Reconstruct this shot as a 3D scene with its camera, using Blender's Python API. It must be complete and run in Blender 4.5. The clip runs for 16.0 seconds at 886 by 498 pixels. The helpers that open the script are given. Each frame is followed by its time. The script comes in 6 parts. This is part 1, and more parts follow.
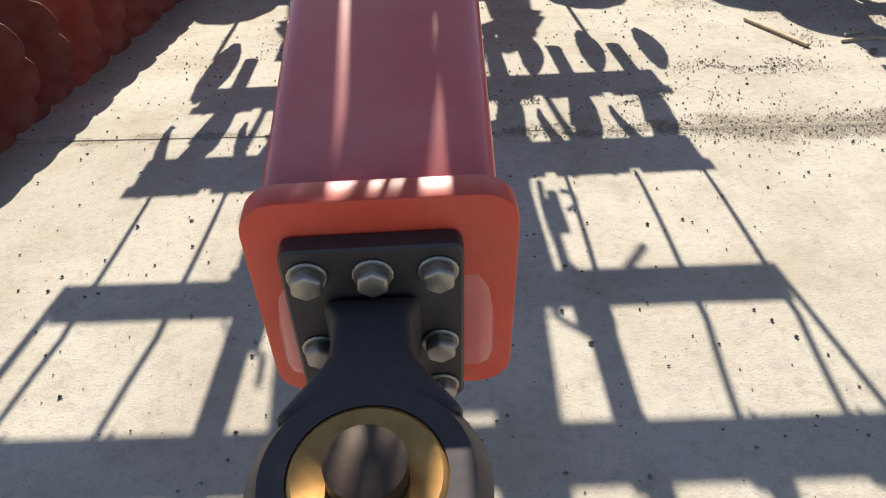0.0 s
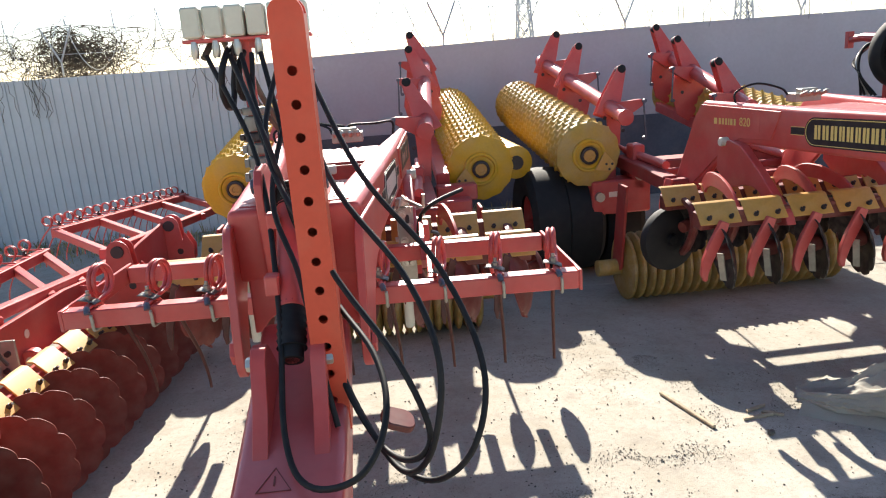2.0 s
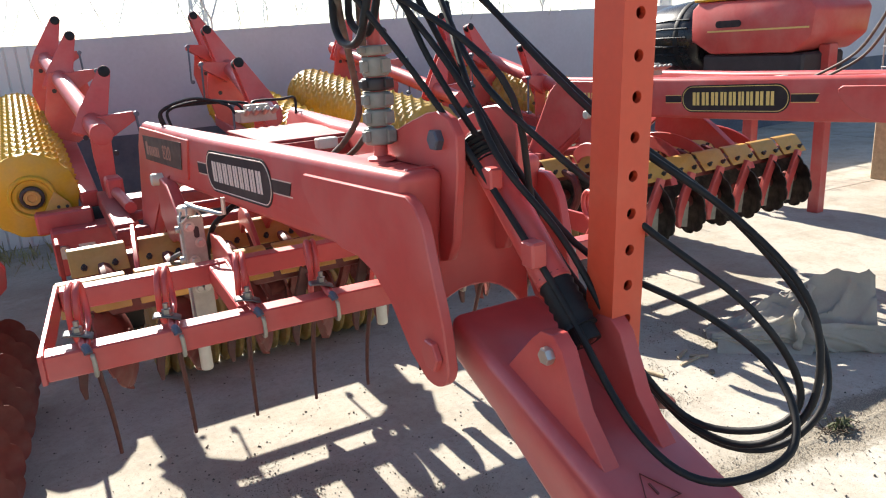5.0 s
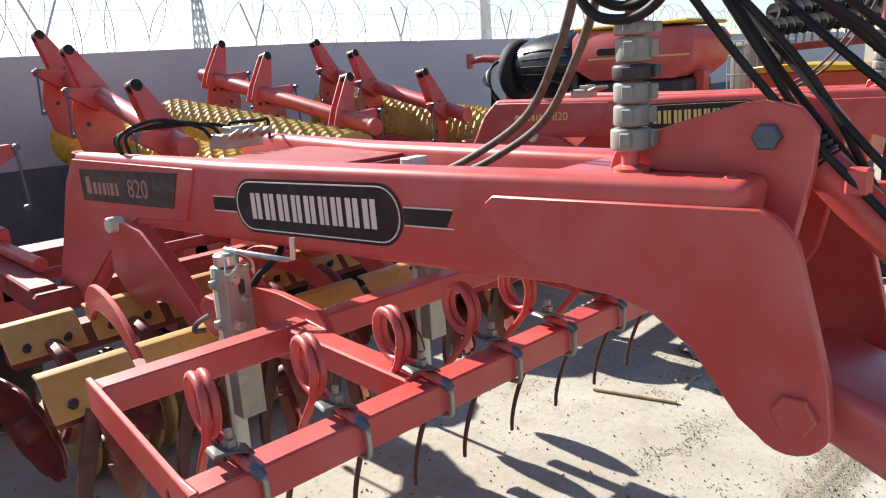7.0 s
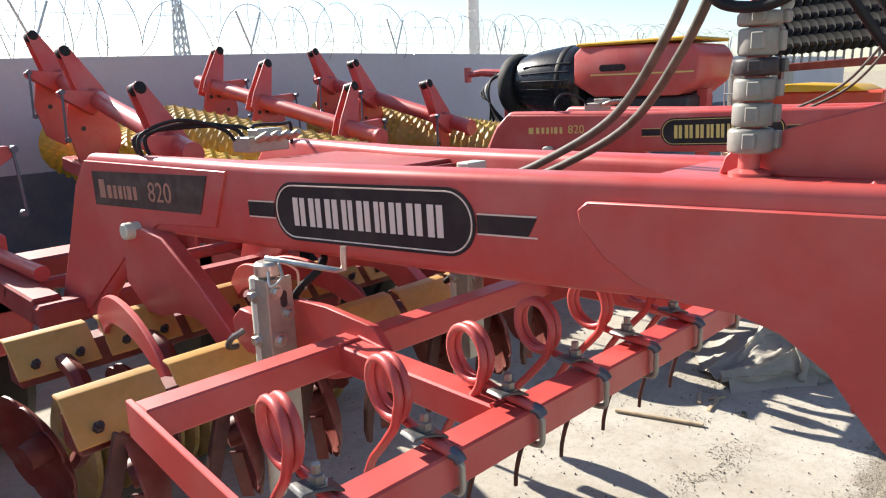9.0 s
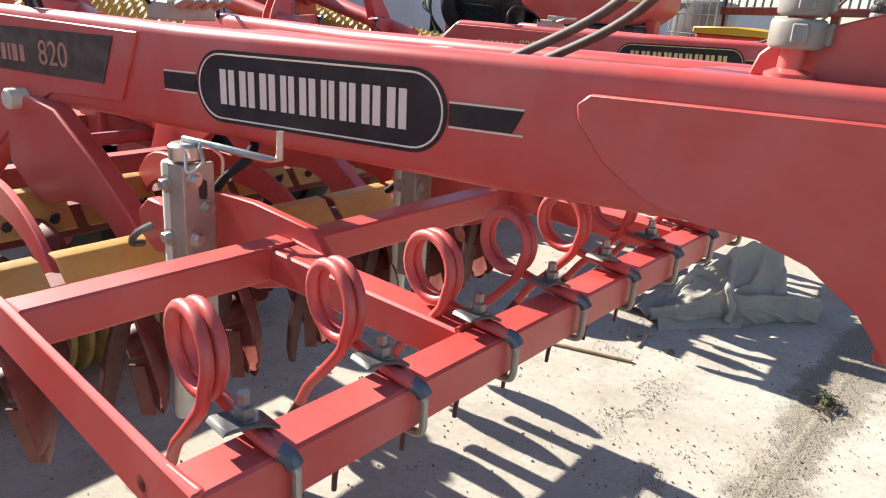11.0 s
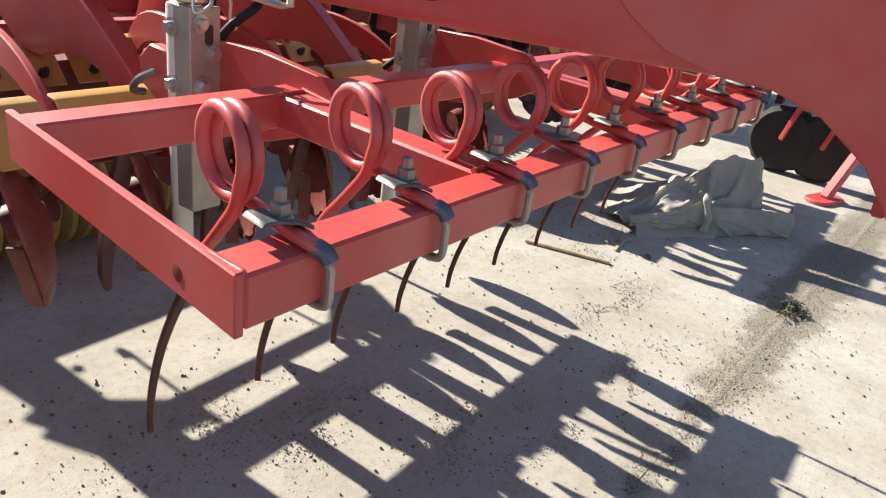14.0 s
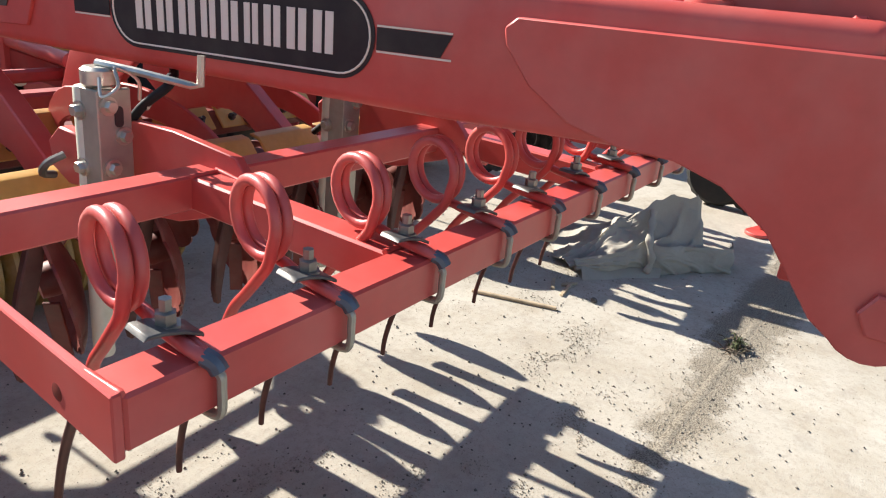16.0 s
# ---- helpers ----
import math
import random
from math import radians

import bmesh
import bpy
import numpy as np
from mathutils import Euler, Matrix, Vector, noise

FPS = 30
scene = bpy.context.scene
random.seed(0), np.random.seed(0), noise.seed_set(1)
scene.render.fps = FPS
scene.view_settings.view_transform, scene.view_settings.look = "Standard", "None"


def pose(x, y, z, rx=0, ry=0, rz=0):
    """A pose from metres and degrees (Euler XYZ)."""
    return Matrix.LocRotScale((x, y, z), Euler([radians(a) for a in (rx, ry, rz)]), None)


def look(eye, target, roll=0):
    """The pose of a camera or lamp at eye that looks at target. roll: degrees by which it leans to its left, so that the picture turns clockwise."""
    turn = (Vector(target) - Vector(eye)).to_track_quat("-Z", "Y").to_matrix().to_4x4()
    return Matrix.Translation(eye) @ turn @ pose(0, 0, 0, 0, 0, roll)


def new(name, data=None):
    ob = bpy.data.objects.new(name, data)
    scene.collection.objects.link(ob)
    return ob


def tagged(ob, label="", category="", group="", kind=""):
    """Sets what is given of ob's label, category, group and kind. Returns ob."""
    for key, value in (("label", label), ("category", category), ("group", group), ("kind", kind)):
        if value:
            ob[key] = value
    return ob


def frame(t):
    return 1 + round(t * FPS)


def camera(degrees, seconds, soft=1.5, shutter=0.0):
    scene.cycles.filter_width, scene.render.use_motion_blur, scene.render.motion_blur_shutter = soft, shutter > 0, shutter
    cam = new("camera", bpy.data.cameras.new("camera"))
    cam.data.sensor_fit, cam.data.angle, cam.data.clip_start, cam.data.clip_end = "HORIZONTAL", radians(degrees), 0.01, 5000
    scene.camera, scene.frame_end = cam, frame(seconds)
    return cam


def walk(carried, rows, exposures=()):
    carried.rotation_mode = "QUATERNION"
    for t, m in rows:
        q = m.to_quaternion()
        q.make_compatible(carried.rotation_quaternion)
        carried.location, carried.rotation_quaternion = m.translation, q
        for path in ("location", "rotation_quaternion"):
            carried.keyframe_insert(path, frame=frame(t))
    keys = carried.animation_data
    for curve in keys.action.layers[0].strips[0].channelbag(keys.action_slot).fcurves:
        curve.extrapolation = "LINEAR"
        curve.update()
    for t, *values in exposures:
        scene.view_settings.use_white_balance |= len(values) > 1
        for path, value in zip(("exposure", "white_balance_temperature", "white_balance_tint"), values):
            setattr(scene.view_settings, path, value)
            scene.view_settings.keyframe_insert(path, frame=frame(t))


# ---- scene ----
cam = camera(63.01, 16.0, soft=1.15)
ROWS = [
    (0.00, look((0.016, -2.342, 1.037), (0.0776, -0.6894, -0.0881), -1.79)),
    (0.50, look((0.136, -2.257, 1.284), (0.1716, -0.4747, 0.3783), -6.07)),
    (1.00, look((0.228, -2.235, 1.512), (0.1856, -0.4149, 0.6829), -6.57)),
    (1.50, look((0.289, -2.265, 1.698), (0.2831, -0.3441, 1.1399), -7.06)),
    (2.00, look((0.269, -2.421, 1.750), (0.3935, -0.4896, 1.2452), -4.16)),
    (2.50, look((0.203, -2.488, 1.752), (0.2996, -0.5498, 1.2678), -2.37)),
    (3.00, look((0.062, -2.384, 1.761), (0.0286, -0.4406, 1.2880), -6.25)),
    (3.50, look((-0.154, -2.327, 1.725), (-0.0821, -0.3991, 1.1967), -3.02)),
    (4.00, look((-0.417, -2.218, 1.710), (0.1090, -0.3842, 1.1099), -2.36)),
    (4.20, look((-0.504, -2.139, 1.700), (0.1309, -0.3395, 1.1021), -2.31)),
    (6.30, look((-1.145, -1.207, 1.613), (0.0130, 0.3420, 1.1029), -5.29)),
    (6.50, look((-1.175, -1.108, 1.620), (0.0045, 0.4215, 1.1008), -4.59)),
    (7.00, look((-1.286, -0.939, 1.598), (0.0833, 0.4361, 1.1152), -3.45)),
    (7.50, look((-1.371, -0.852, 1.598), (0.0886, 0.4394, 1.1499), -2.71)),
    (8.00, look((-1.397, -0.815, 1.600), (0.0526, 0.4876, 1.1500), -2.30)),
    (8.20, look((-1.403, -0.815, 1.597), (0.0427, 0.5010, 1.1761), -2.45)),
    (10.30, look((-1.171, -0.454, 1.517), (0.2175, 0.8774, 0.9690), -1.43)),
    (10.50, look((-1.168, -0.453, 1.517), (0.2257, 0.8654, 0.9522), -1.40)),
    (10.70, look((-1.159, -0.455, 1.510), (0.2862, 0.8101, 0.9509), -0.94)),
    (11.00, look((-1.218, -0.500, 1.461), (0.3091, 0.6225, 0.8226), 4.07)),
    (11.50, look((-1.346, -0.542, 1.414), (0.2882, 0.3850, 0.7292), 6.95)),
    (12.00, look((-1.273, -0.472, 1.375), (0.3281, 0.4584, 0.6204), 6.43)),
    (12.50, look((-1.275, -0.448, 1.334), (0.2253, 0.5485, 0.4646), 8.88)),
    (13.00, look((-1.328, -0.491, 1.348), (0.1746, 0.5140, 0.4913), 8.52)),
    (13.50, look((-1.296, -0.482, 1.370), (0.2877, 0.4619, 0.5941), 7.53)),
    (14.00, look((-1.300, -0.488, 1.349), (0.2249, 0.5042, 0.5173), 8.00)),
    (14.50, look((-1.272, -0.471, 1.344), (0.2774, 0.4869, 0.5183), 8.81)),
    (15.00, look((-1.187, -0.464, 1.360), (0.4039, 0.4745, 0.5931), 8.27)),
    (15.50, look((-1.162, -0.469, 1.379), (0.4669, 0.4555, 0.6764), 5.99)),
    (16.00, look((-1.232, -0.518, 1.405), (0.3834, 0.4185, 0.6875), 6.28)),
]
EXPO, SKY, SUN = 1.25, 0.073, 4.5
walk(cam, ROWS, [(0.0, EXPO - 0.02, 7000, 10), (1.0, EXPO + 0.17, 6900, 10), (2.0, EXPO + 0.25, 6800, 10), (4.2, EXPO + 0.34, 6800, 10), (6.3, EXPO + 0.12, 6600, 10), (8.0, EXPO + 0.04, 6600, 10), (10.5, EXPO + 0.28, 6700, 10), (12.5, EXPO + 0.02, 6600, 10), (16.0, EXPO + 0.08, 6650, 10)])

# ---- world and sun ----
SUN_EL, SUN_AZ = radians(33.5), radians(-0.3)   # azimuth from +y towards -x
world = bpy.data.worlds.new("sky")
scene.world = world
world.use_nodes = True
wn = world.node_tree.nodes
sky = wn.new("ShaderNodeTexSky")
sky.sky_type = "NISHITA"
sky.sun_disc = False
sky.sun_elevation, sky.sun_rotation = SUN_EL, -SUN_AZ
sky.dust_density, sky.ozone_density, sky.altitude = 1.0, 2.0, 900
world.node_tree.links.new(sky.outputs[0], wn["Background"].inputs[0])
wn["Background"].inputs[1].default_value = SKY
sun_data = bpy.data.lights.new("sun", "SUN")
sun_data.energy, sun_data.angle, sun_data.color = SUN, radians(0.53), (1.0, 0.95, 0.87)
sun = new("sun", sun_data)
sun_dir = Vector((-math.sin(SUN_AZ) * math.cos(SUN_EL), math.cos(SUN_AZ) * math.cos(SUN_EL), math.sin(SUN_EL)))
sun.matrix_world = look(sun_dir * 30, (0, 0, 0))


# ---- materials ----
def mat(name, color, rough=0.5, metal=0.0, vary=0.15, scale=6.0, fine=60.0, bump=0.15, dust=0.0,
        dust_color=(0.42, 0.36, 0.28), spec=0.5, coat=0.0, rand=0.0, thick=0.002):
    m = bpy.data.materials.new(name)
    m.use_nodes = True
    n, l = m.node_tree.nodes, m.node_tree.links
    b = n["Principled BSDF"]
    b.inputs["Metallic"].default_value = metal
    b.inputs["Specular IOR Level"].default_value = spec
    b.inputs["Coat Weight"].default_value, b.inputs["Coat Roughness"].default_value = coat, 0.33
    tc = n.new("ShaderNodeTexCoord")
    big = n.new("ShaderNodeTexNoise")
    big.inputs["Scale"].default_value, big.inputs["Detail"].default_value = scale, 6
    small = n.new("ShaderNodeTexNoise")
    small.inputs["Scale"].default_value, small.inputs["Detail"].default_value = fine, 4
    for t in (big, small):
        l.new(tc.outputs["Object"], t.inputs["Vector"])
    mix = n.new("ShaderNodeMath")
    mix.operation = "MULTIPLY_ADD"
    l.new(big.outputs[0], mix.inputs[0])
    mix.inputs[1].default_value = 0.65
    half = n.new("ShaderNodeMath")
    half.operation = "MULTIPLY"
    l.new(small.outputs[0], half.inputs[0])
    half.inputs[1].default_value = 0.35
    l.new(half.outputs[0], mix.inputs[2])
    ramp = n.new("ShaderNodeMapRange")
    ramp.inputs["From Min"].default_value, ramp.inputs["From Max"].default_value = 0.3, 0.7
    ramp.inputs["To Min"].default_value, ramp.inputs["To Max"].default_value = 1 - vary, 1 + vary
    l.new(mix.outputs[0], ramp.inputs[0])
    hsv = n.new("ShaderNodeHueSaturation")
    hsv.inputs["Color"].default_value = (*color, 1)
    value = ramp.outputs[0]
    if rand:
        info = n.new("ShaderNodeObjectInfo")
        rr = n.new("ShaderNodeMapRange")
        rr.inputs["To Min"].default_value, rr.inputs["To Max"].default_value = 1 - rand, 1 + rand
        l.new(info.outputs["Random"], rr.inputs[0])
        mul = n.new("ShaderNodeMath")
        mul.operation = "MULTIPLY"
        l.new(value, mul.inputs[0])
        l.new(rr.outputs[0], mul.inputs[1])
        value = mul.outputs[0]
    l.new(value, hsv.inputs["Value"])
    out = hsv.outputs[0]
    if dust:
        dn = n.new("ShaderNodeTexNoise")
        dn.inputs["Scale"].default_value, dn.inputs["Detail"].default_value = scale * 1.7, 8
        l.new(tc.outputs["Object"], dn.inputs["Vector"])
        dr = n.new("ShaderNodeMapRange")
        dr.inputs["From Min"].default_value, dr.inputs["From Max"].default_value = 0.42, 0.75
        dr.inputs["To Max"].default_value = dust
        l.new(dn.outputs[0], dr.inputs[0])
        mc = n.new("ShaderNodeMix")
        mc.data_type = "RGBA"
        l.new(dr.outputs[0], mc.inputs[0])
        l.new(out, mc.inputs[6])
        mc.inputs[7].default_value = (*dust_color, 1)
        out = mc.outputs[2]
    l.new(out, b.inputs["Base Color"])
    rg = n.new("ShaderNodeMapRange")
    rg.inputs["To Min"].default_value, rg.inputs["To Max"].default_value = max(0.03, rough - 0.12), min(1, rough + 0.12)
    l.new(mix.outputs[0], rg.inputs[0])
    l.new(rg.outputs[0], b.inputs["Roughness"])
    if bump:
        bp = n.new("ShaderNodeBump")
        bp.inputs["Strength"].default_value, bp.inputs["Distance"].default_value = bump, thick
        l.new(mix.outputs[0], bp.inputs["Height"])
        l.new(bp.outputs[0], b.inputs["Normal"])
    return m


def concrete():
    """Dusty broomed concrete: broad stains, sandy film, fine grain, dark specks and pits."""
    m = bpy.data.materials.new("concrete")
    m.use_nodes = True
    n, l = m.node_tree.nodes, m.node_tree.links
    b = n["Principled BSDF"]
    b.inputs["Roughness"].default_value, b.inputs["Specular IOR Level"].default_value = 0.9, 0.2
    geo = n.new("ShaderNodeNewGeometry")

    def tex(scale, detail, rough=0.55):
        t = n.new("ShaderNodeTexNoise")
        t.inputs["Scale"].default_value, t.inputs["Detail"].default_value, t.inputs["Roughness"].default_value = scale, detail, rough
        l.new(geo.outputs["Position"], t.inputs["Vector"])
        return t.outputs[0]

    def span(v, a, b_, c, d):
        r = n.new("ShaderNodeMapRange")
        for k, x in zip((1, 2, 3, 4), (a, b_, c, d)):
            r.inputs[k].default_value = x
        l.new(v, r.inputs[0])
        return r.outputs[0]

    def blend(f, a, c):
        x = n.new("ShaderNodeMix")
        x.data_type = "RGBA"
        l.new(f, x.inputs[0])
        for k, v in ((6, a), (7, c)):
            if isinstance(v, tuple):
                x.inputs[k].default_value = (*v, 1)
            else:
                l.new(v, x.inputs[k])
        return x.outputs[2]
    stain, film, grain, grit = tex(0.8, 7, 0.6), tex(2.6, 9, 0.65), tex(38, 8, 0.7), tex(170, 3, 0.6)
    col = blend(span(stain, 0.35, 0.65, 0, 1), (0.385, 0.355, 0.295), (0.495, 0.465, 0.40))
    col = blend(span(film, 0.46, 0.68, 0, 0.75), col, (0.34, 0.295, 0.225))
    col = blend(span(tex(6.5, 9, 0.72), 0.50, 0.70, 0, 0.42), col, (0.235, 0.205, 0.17))
    col = blend(span(grain, 0.50, 0.68, 0, 0.5), col, (0.27, 0.24, 0.20))
    col = blend(span(grit, 0.58, 0.72, 0, 0.5), col, (0.13, 0.11, 0.09))
    vor = n.new("ShaderNodeTexVoronoi")
    vor.inputs["Scale"].default_value = 26
    l.new(geo.outputs["Position"], vor.inputs["Vector"])
    dots = span(vor.outputs["Distance"], 0.05, 0.10, 1, 0)
    some = span(film, 0.47, 0.60, 0, 0.9)
    mul = n.new("ShaderNodeMath")
    mul.operation = "MULTIPLY"
    l.new(dots, mul.inputs[0])
    l.new(some, mul.inputs[1])
    col = blend(mul.outputs[0], col, (0.09, 0.075, 0.06))
    # sandy dirt washed into the joint, wider towards +x, with a ragged edge
    def calc(op, a, c):
        q = n.new("ShaderNodeMath")
        q.operation = op
        for k, v in enumerate((a, c)):
            if v is None:
                continue
            if isinstance(v, float):
                q.inputs[k].default_value = v
            else:
                l.new(v, q.inputs[k])
        return q.outputs[0]
    xyz = n.new("ShaderNodeSeparateXYZ")
    l.new(geo.outputs["Position"], xyz.inputs[0])
    off = calc("ADD", calc("MULTIPLY", xyz.outputs[0], 0.058), calc("ADD", xyz.outputs[1], 0.125))
    off = calc("ADD", off, calc("MULTIPLY", calc("SUBTRACT", tex(2.3, 3), 0.5), 0.20))
    ragged = calc("ADD", calc("MULTIPLY", calc("SUBTRACT", tex(9, 8, 0.7), 0.5), 0.26), calc("MULTIPLY", calc("SUBTRACT", grain, 0.5), 0.20))
    near_joint = calc("SUBTRACT", calc("ADD", calc("ABSOLUTE", off, None), ragged), span(xyz.outputs[0], 0.45, 1.9, 0.01, 0.135))
    sand = blend(span(grit, 0.45, 0.57, 0, 1), (0.30, 0.265, 0.205), (0.10, 0.083, 0.062))
    col = blend(span(near_joint, -0.02, 0.03, 0.85, 0), col, sand)
    l.new(col, b.inputs["Base Color"])
    add = n.new("ShaderNodeMath")
    add.operation = "ADD"
    l.new(grain, add.inputs[0])
    l.new(grit, add.inputs[1])
    bp = n.new("ShaderNodeBump")
    bp.inputs["Strength"].default_value, bp.inputs["Distance"].default_value = 0.5, 0.003
    l.new(add.outputs[0], bp.inputs["Height"])
    l.new(bp.outputs[0], b.inputs["Normal"])
    return m


RED = mat("red_paint", (0.53, 0.068, 0.058), 0.42, vary=0.12, scale=3, fine=40, bump=0.06, dust=0.24, dust_color=(0.60, 0.33, 0.29), spec=0.45, coat=0.15)
ORANGE = mat("orange_red_paint", (0.60, 0.068, 0.028), 0.45, vary=0.1, scale=4, bump=0.08, dust=0.15, dust_color=(0.6, 0.33, 0.2))
RED_BAR = mat("glossy_red_drawbar", (0.53, 0.068, 0.062), 0.40, vary=0.12, scale=3, fine=40, bump=0.06, dust=0.26, dust_color=(0.60, 0.34, 0.32), spec=0.5, coat=0.8)
FLANGE = mat("bright_red_flange", (0.56, 0.050, 0.024), 0.48, vary=0.16, scale=6, bump=0.1, dust=0.08, dust_color=(0.55, 0.28, 0.2), coat=0.05)
# dusty red paint, darkened to hold the shade under the machine
SHADERED = mat("shaded_red_underframe", (0.33, 0.034, 0.029), 0.55, vary=0.25, scale=5, fine=50, bump=0.12, dust=0.25, dust_color=(0.30, 0.17, 0.13))
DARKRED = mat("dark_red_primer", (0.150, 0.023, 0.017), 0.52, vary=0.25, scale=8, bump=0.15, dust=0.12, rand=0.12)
DUSTYYELLOW = mat("dusty_yellow_paint", (0.52, 0.315, 0.045), 0.5, vary=0.18, scale=5, bump=0.12, dust=0.3)
YELLOW = mat("yellow_paint", (0.64, 0.365, 0.015), 0.42, vary=0.12, scale=5, bump=0.1, dust=0.2)
OCHRE = mat("ochre_yellow_paint", (0.58, 0.315, 0.07), 0.5, vary=0.14, scale=9, bump=0.1, dust=0.18, rand=0.1)
DUSTYROLL = mat("dusty_roller_yellow", (0.34, 0.21, 0.05), 0.6, vary=0.25, scale=9, bump=0.15, dust=0.4, rand=0.12)
STEEL = mat("zinc_steel", (0.55, 0.53, 0.47), 0.38, 0.85, vary=0.2, scale=20, bump=0.1)
GALV = mat("galvanised_plate", (0.40, 0.385, 0.33), 0.5, 0.6, vary=0.18, scale=14, bump=0.12, dust=0.2)
IRON = mat("dark_cast_iron", (0.046, 0.038, 0.040), 0.5, 0.3, vary=0.25, scale=12, bump=0.3)
BOLT = mat("zinc_bolt", (0.30, 0.275, 0.25), 0.42, 0.8, vary=0.25, scale=40, bump=0.2)
BLUE_TIP = mat("blued_steel_end", (0.11, 0.125, 0.155), 0.45, 0.5, vary=0.2, scale=40)
BRONZE = mat("worn_bronze", (0.50, 0.27, 0.09), 0.38, 0.85, vary=0.3, scale=18, bump=0.2)
RUBBER = mat("black_rubber", (0.010, 0.010, 0.011), 0.58, vary=0.25, scale=15, bump=0.1, dust=0.03, spec=0.3)
HOSE = mat("dusty_grey_hose", (0.085, 0.072, 0.060), 0.6, vary=0.3, scale=15, bump=0.1, dust=0.2, spec=0.3)
TYRE = mat("black_tyre", (0.010, 0.010, 0.010), 0.75, vary=0.2, scale=9, bump=0.3, dust=0.02)
CREAM = mat("cream_plastic", (0.62, 0.62, 0.50), 0.5, vary=0.08, scale=9, dust=0.1)
BLACKP = mat("black_sticker", (0.026, 0.018, 0.020), 0.5, vary=0.1, scale=10, bump=0.02, dust=0.05, spec=0.25)
PALE = mat("pale_sticker", (0.75, 0.62, 0.52), 0.5, vary=0.08, scale=10, bump=0.02)
GOLD = mat("gold_sticker", (0.72, 0.51, 0.16), 0.5, vary=0.08, scale=10, bump=0.02)
GREY = mat("grey_plastic_collar", (0.235, 0.23, 0.205), 0.5, vary=0.3, scale=14, bump=0.1, dust=0.2)
CONCRETE = concrete()
DIRT = mat("sandy_dirt", (0.33, 0.29, 0.225), 0.95, vary=0.55, scale=14, fine=150, bump=0.8, thick=0.006, spec=0.1)
PALESTEEL = mat("pale_scraper_steel", (0.36, 0.37, 0.32), 0.55, 0.3, vary=0.2, scale=20, bump=0.1)
PEBBLE = mat("dark_pebbles", (0.13, 0.115, 0.095), 0.9, vary=0.4, scale=30, bump=0.3)
WALLP = mat("white_sheet_metal", (0.60, 0.61, 0.61), 0.55, 0.0, vary=0.06, scale=1.4, fine=20, bump=0.05, dust=0.2, dust_color=(0.5, 0.48, 0.46))
PLASTER = mat("grey_render", (0.50, 0.485, 0.52), 0.9, vary=0.10, scale=1.1, fine=30, bump=0.2, spec=0.2, dust=0.25, dust_color=(0.42, 0.40, 0.40))
FOOT_SHADE = mat("blue_grey_foot_shade", (0.10, 0.115, 0.15), 0.85, vary=0.25, scale=2.2, fine=40, bump=0.2, spec=0.2, dust=0.15)
WIRE = mat("galvanised_wire", (0.5, 0.5, 0.5), 0.45, 0.7, vary=0.1)
WOOD = mat("weathered_wood", (0.42, 0.33, 0.22), 0.8, vary=0.3, scale=20, fine=120, bump=0.4)
TWIG = mat("dry_twigs", (0.11, 0.085, 0.06), 0.9, vary=0.3, scale=10)
GREEN = mat("dusty_green_leaf", (0.06, 0.07, 0.025), 0.7, vary=0.4, scale=20)
CANVAS = mat("grey_canvas", (0.34, 0.315, 0.265), 0.9, vary=0.18, scale=6, fine=220, bump=0.3)
DARKGREEN = mat("dark_green_paint", (0.03, 0.045, 0.035), 0.6, vary=0.2, scale=6)
BLACKPLASTIC = mat("black_plastic_tank", (0.012, 0.012, 0.014), 0.28, vary=0.15, scale=5, bump=0.05)
PYLON = mat("hazy_steel_lattice", (0.55, 0.57, 0.6), 0.6, 0.2, vary=0.1)
POLE = mat("concrete_pole", (0.62, 0.61, 0.58), 0.9, vary=0.12, scale=5, bump=0.2)
TEXTWHITE = mat("white_letter", (0.72, 0.62, 0.55), 0.5, vary=0.05)


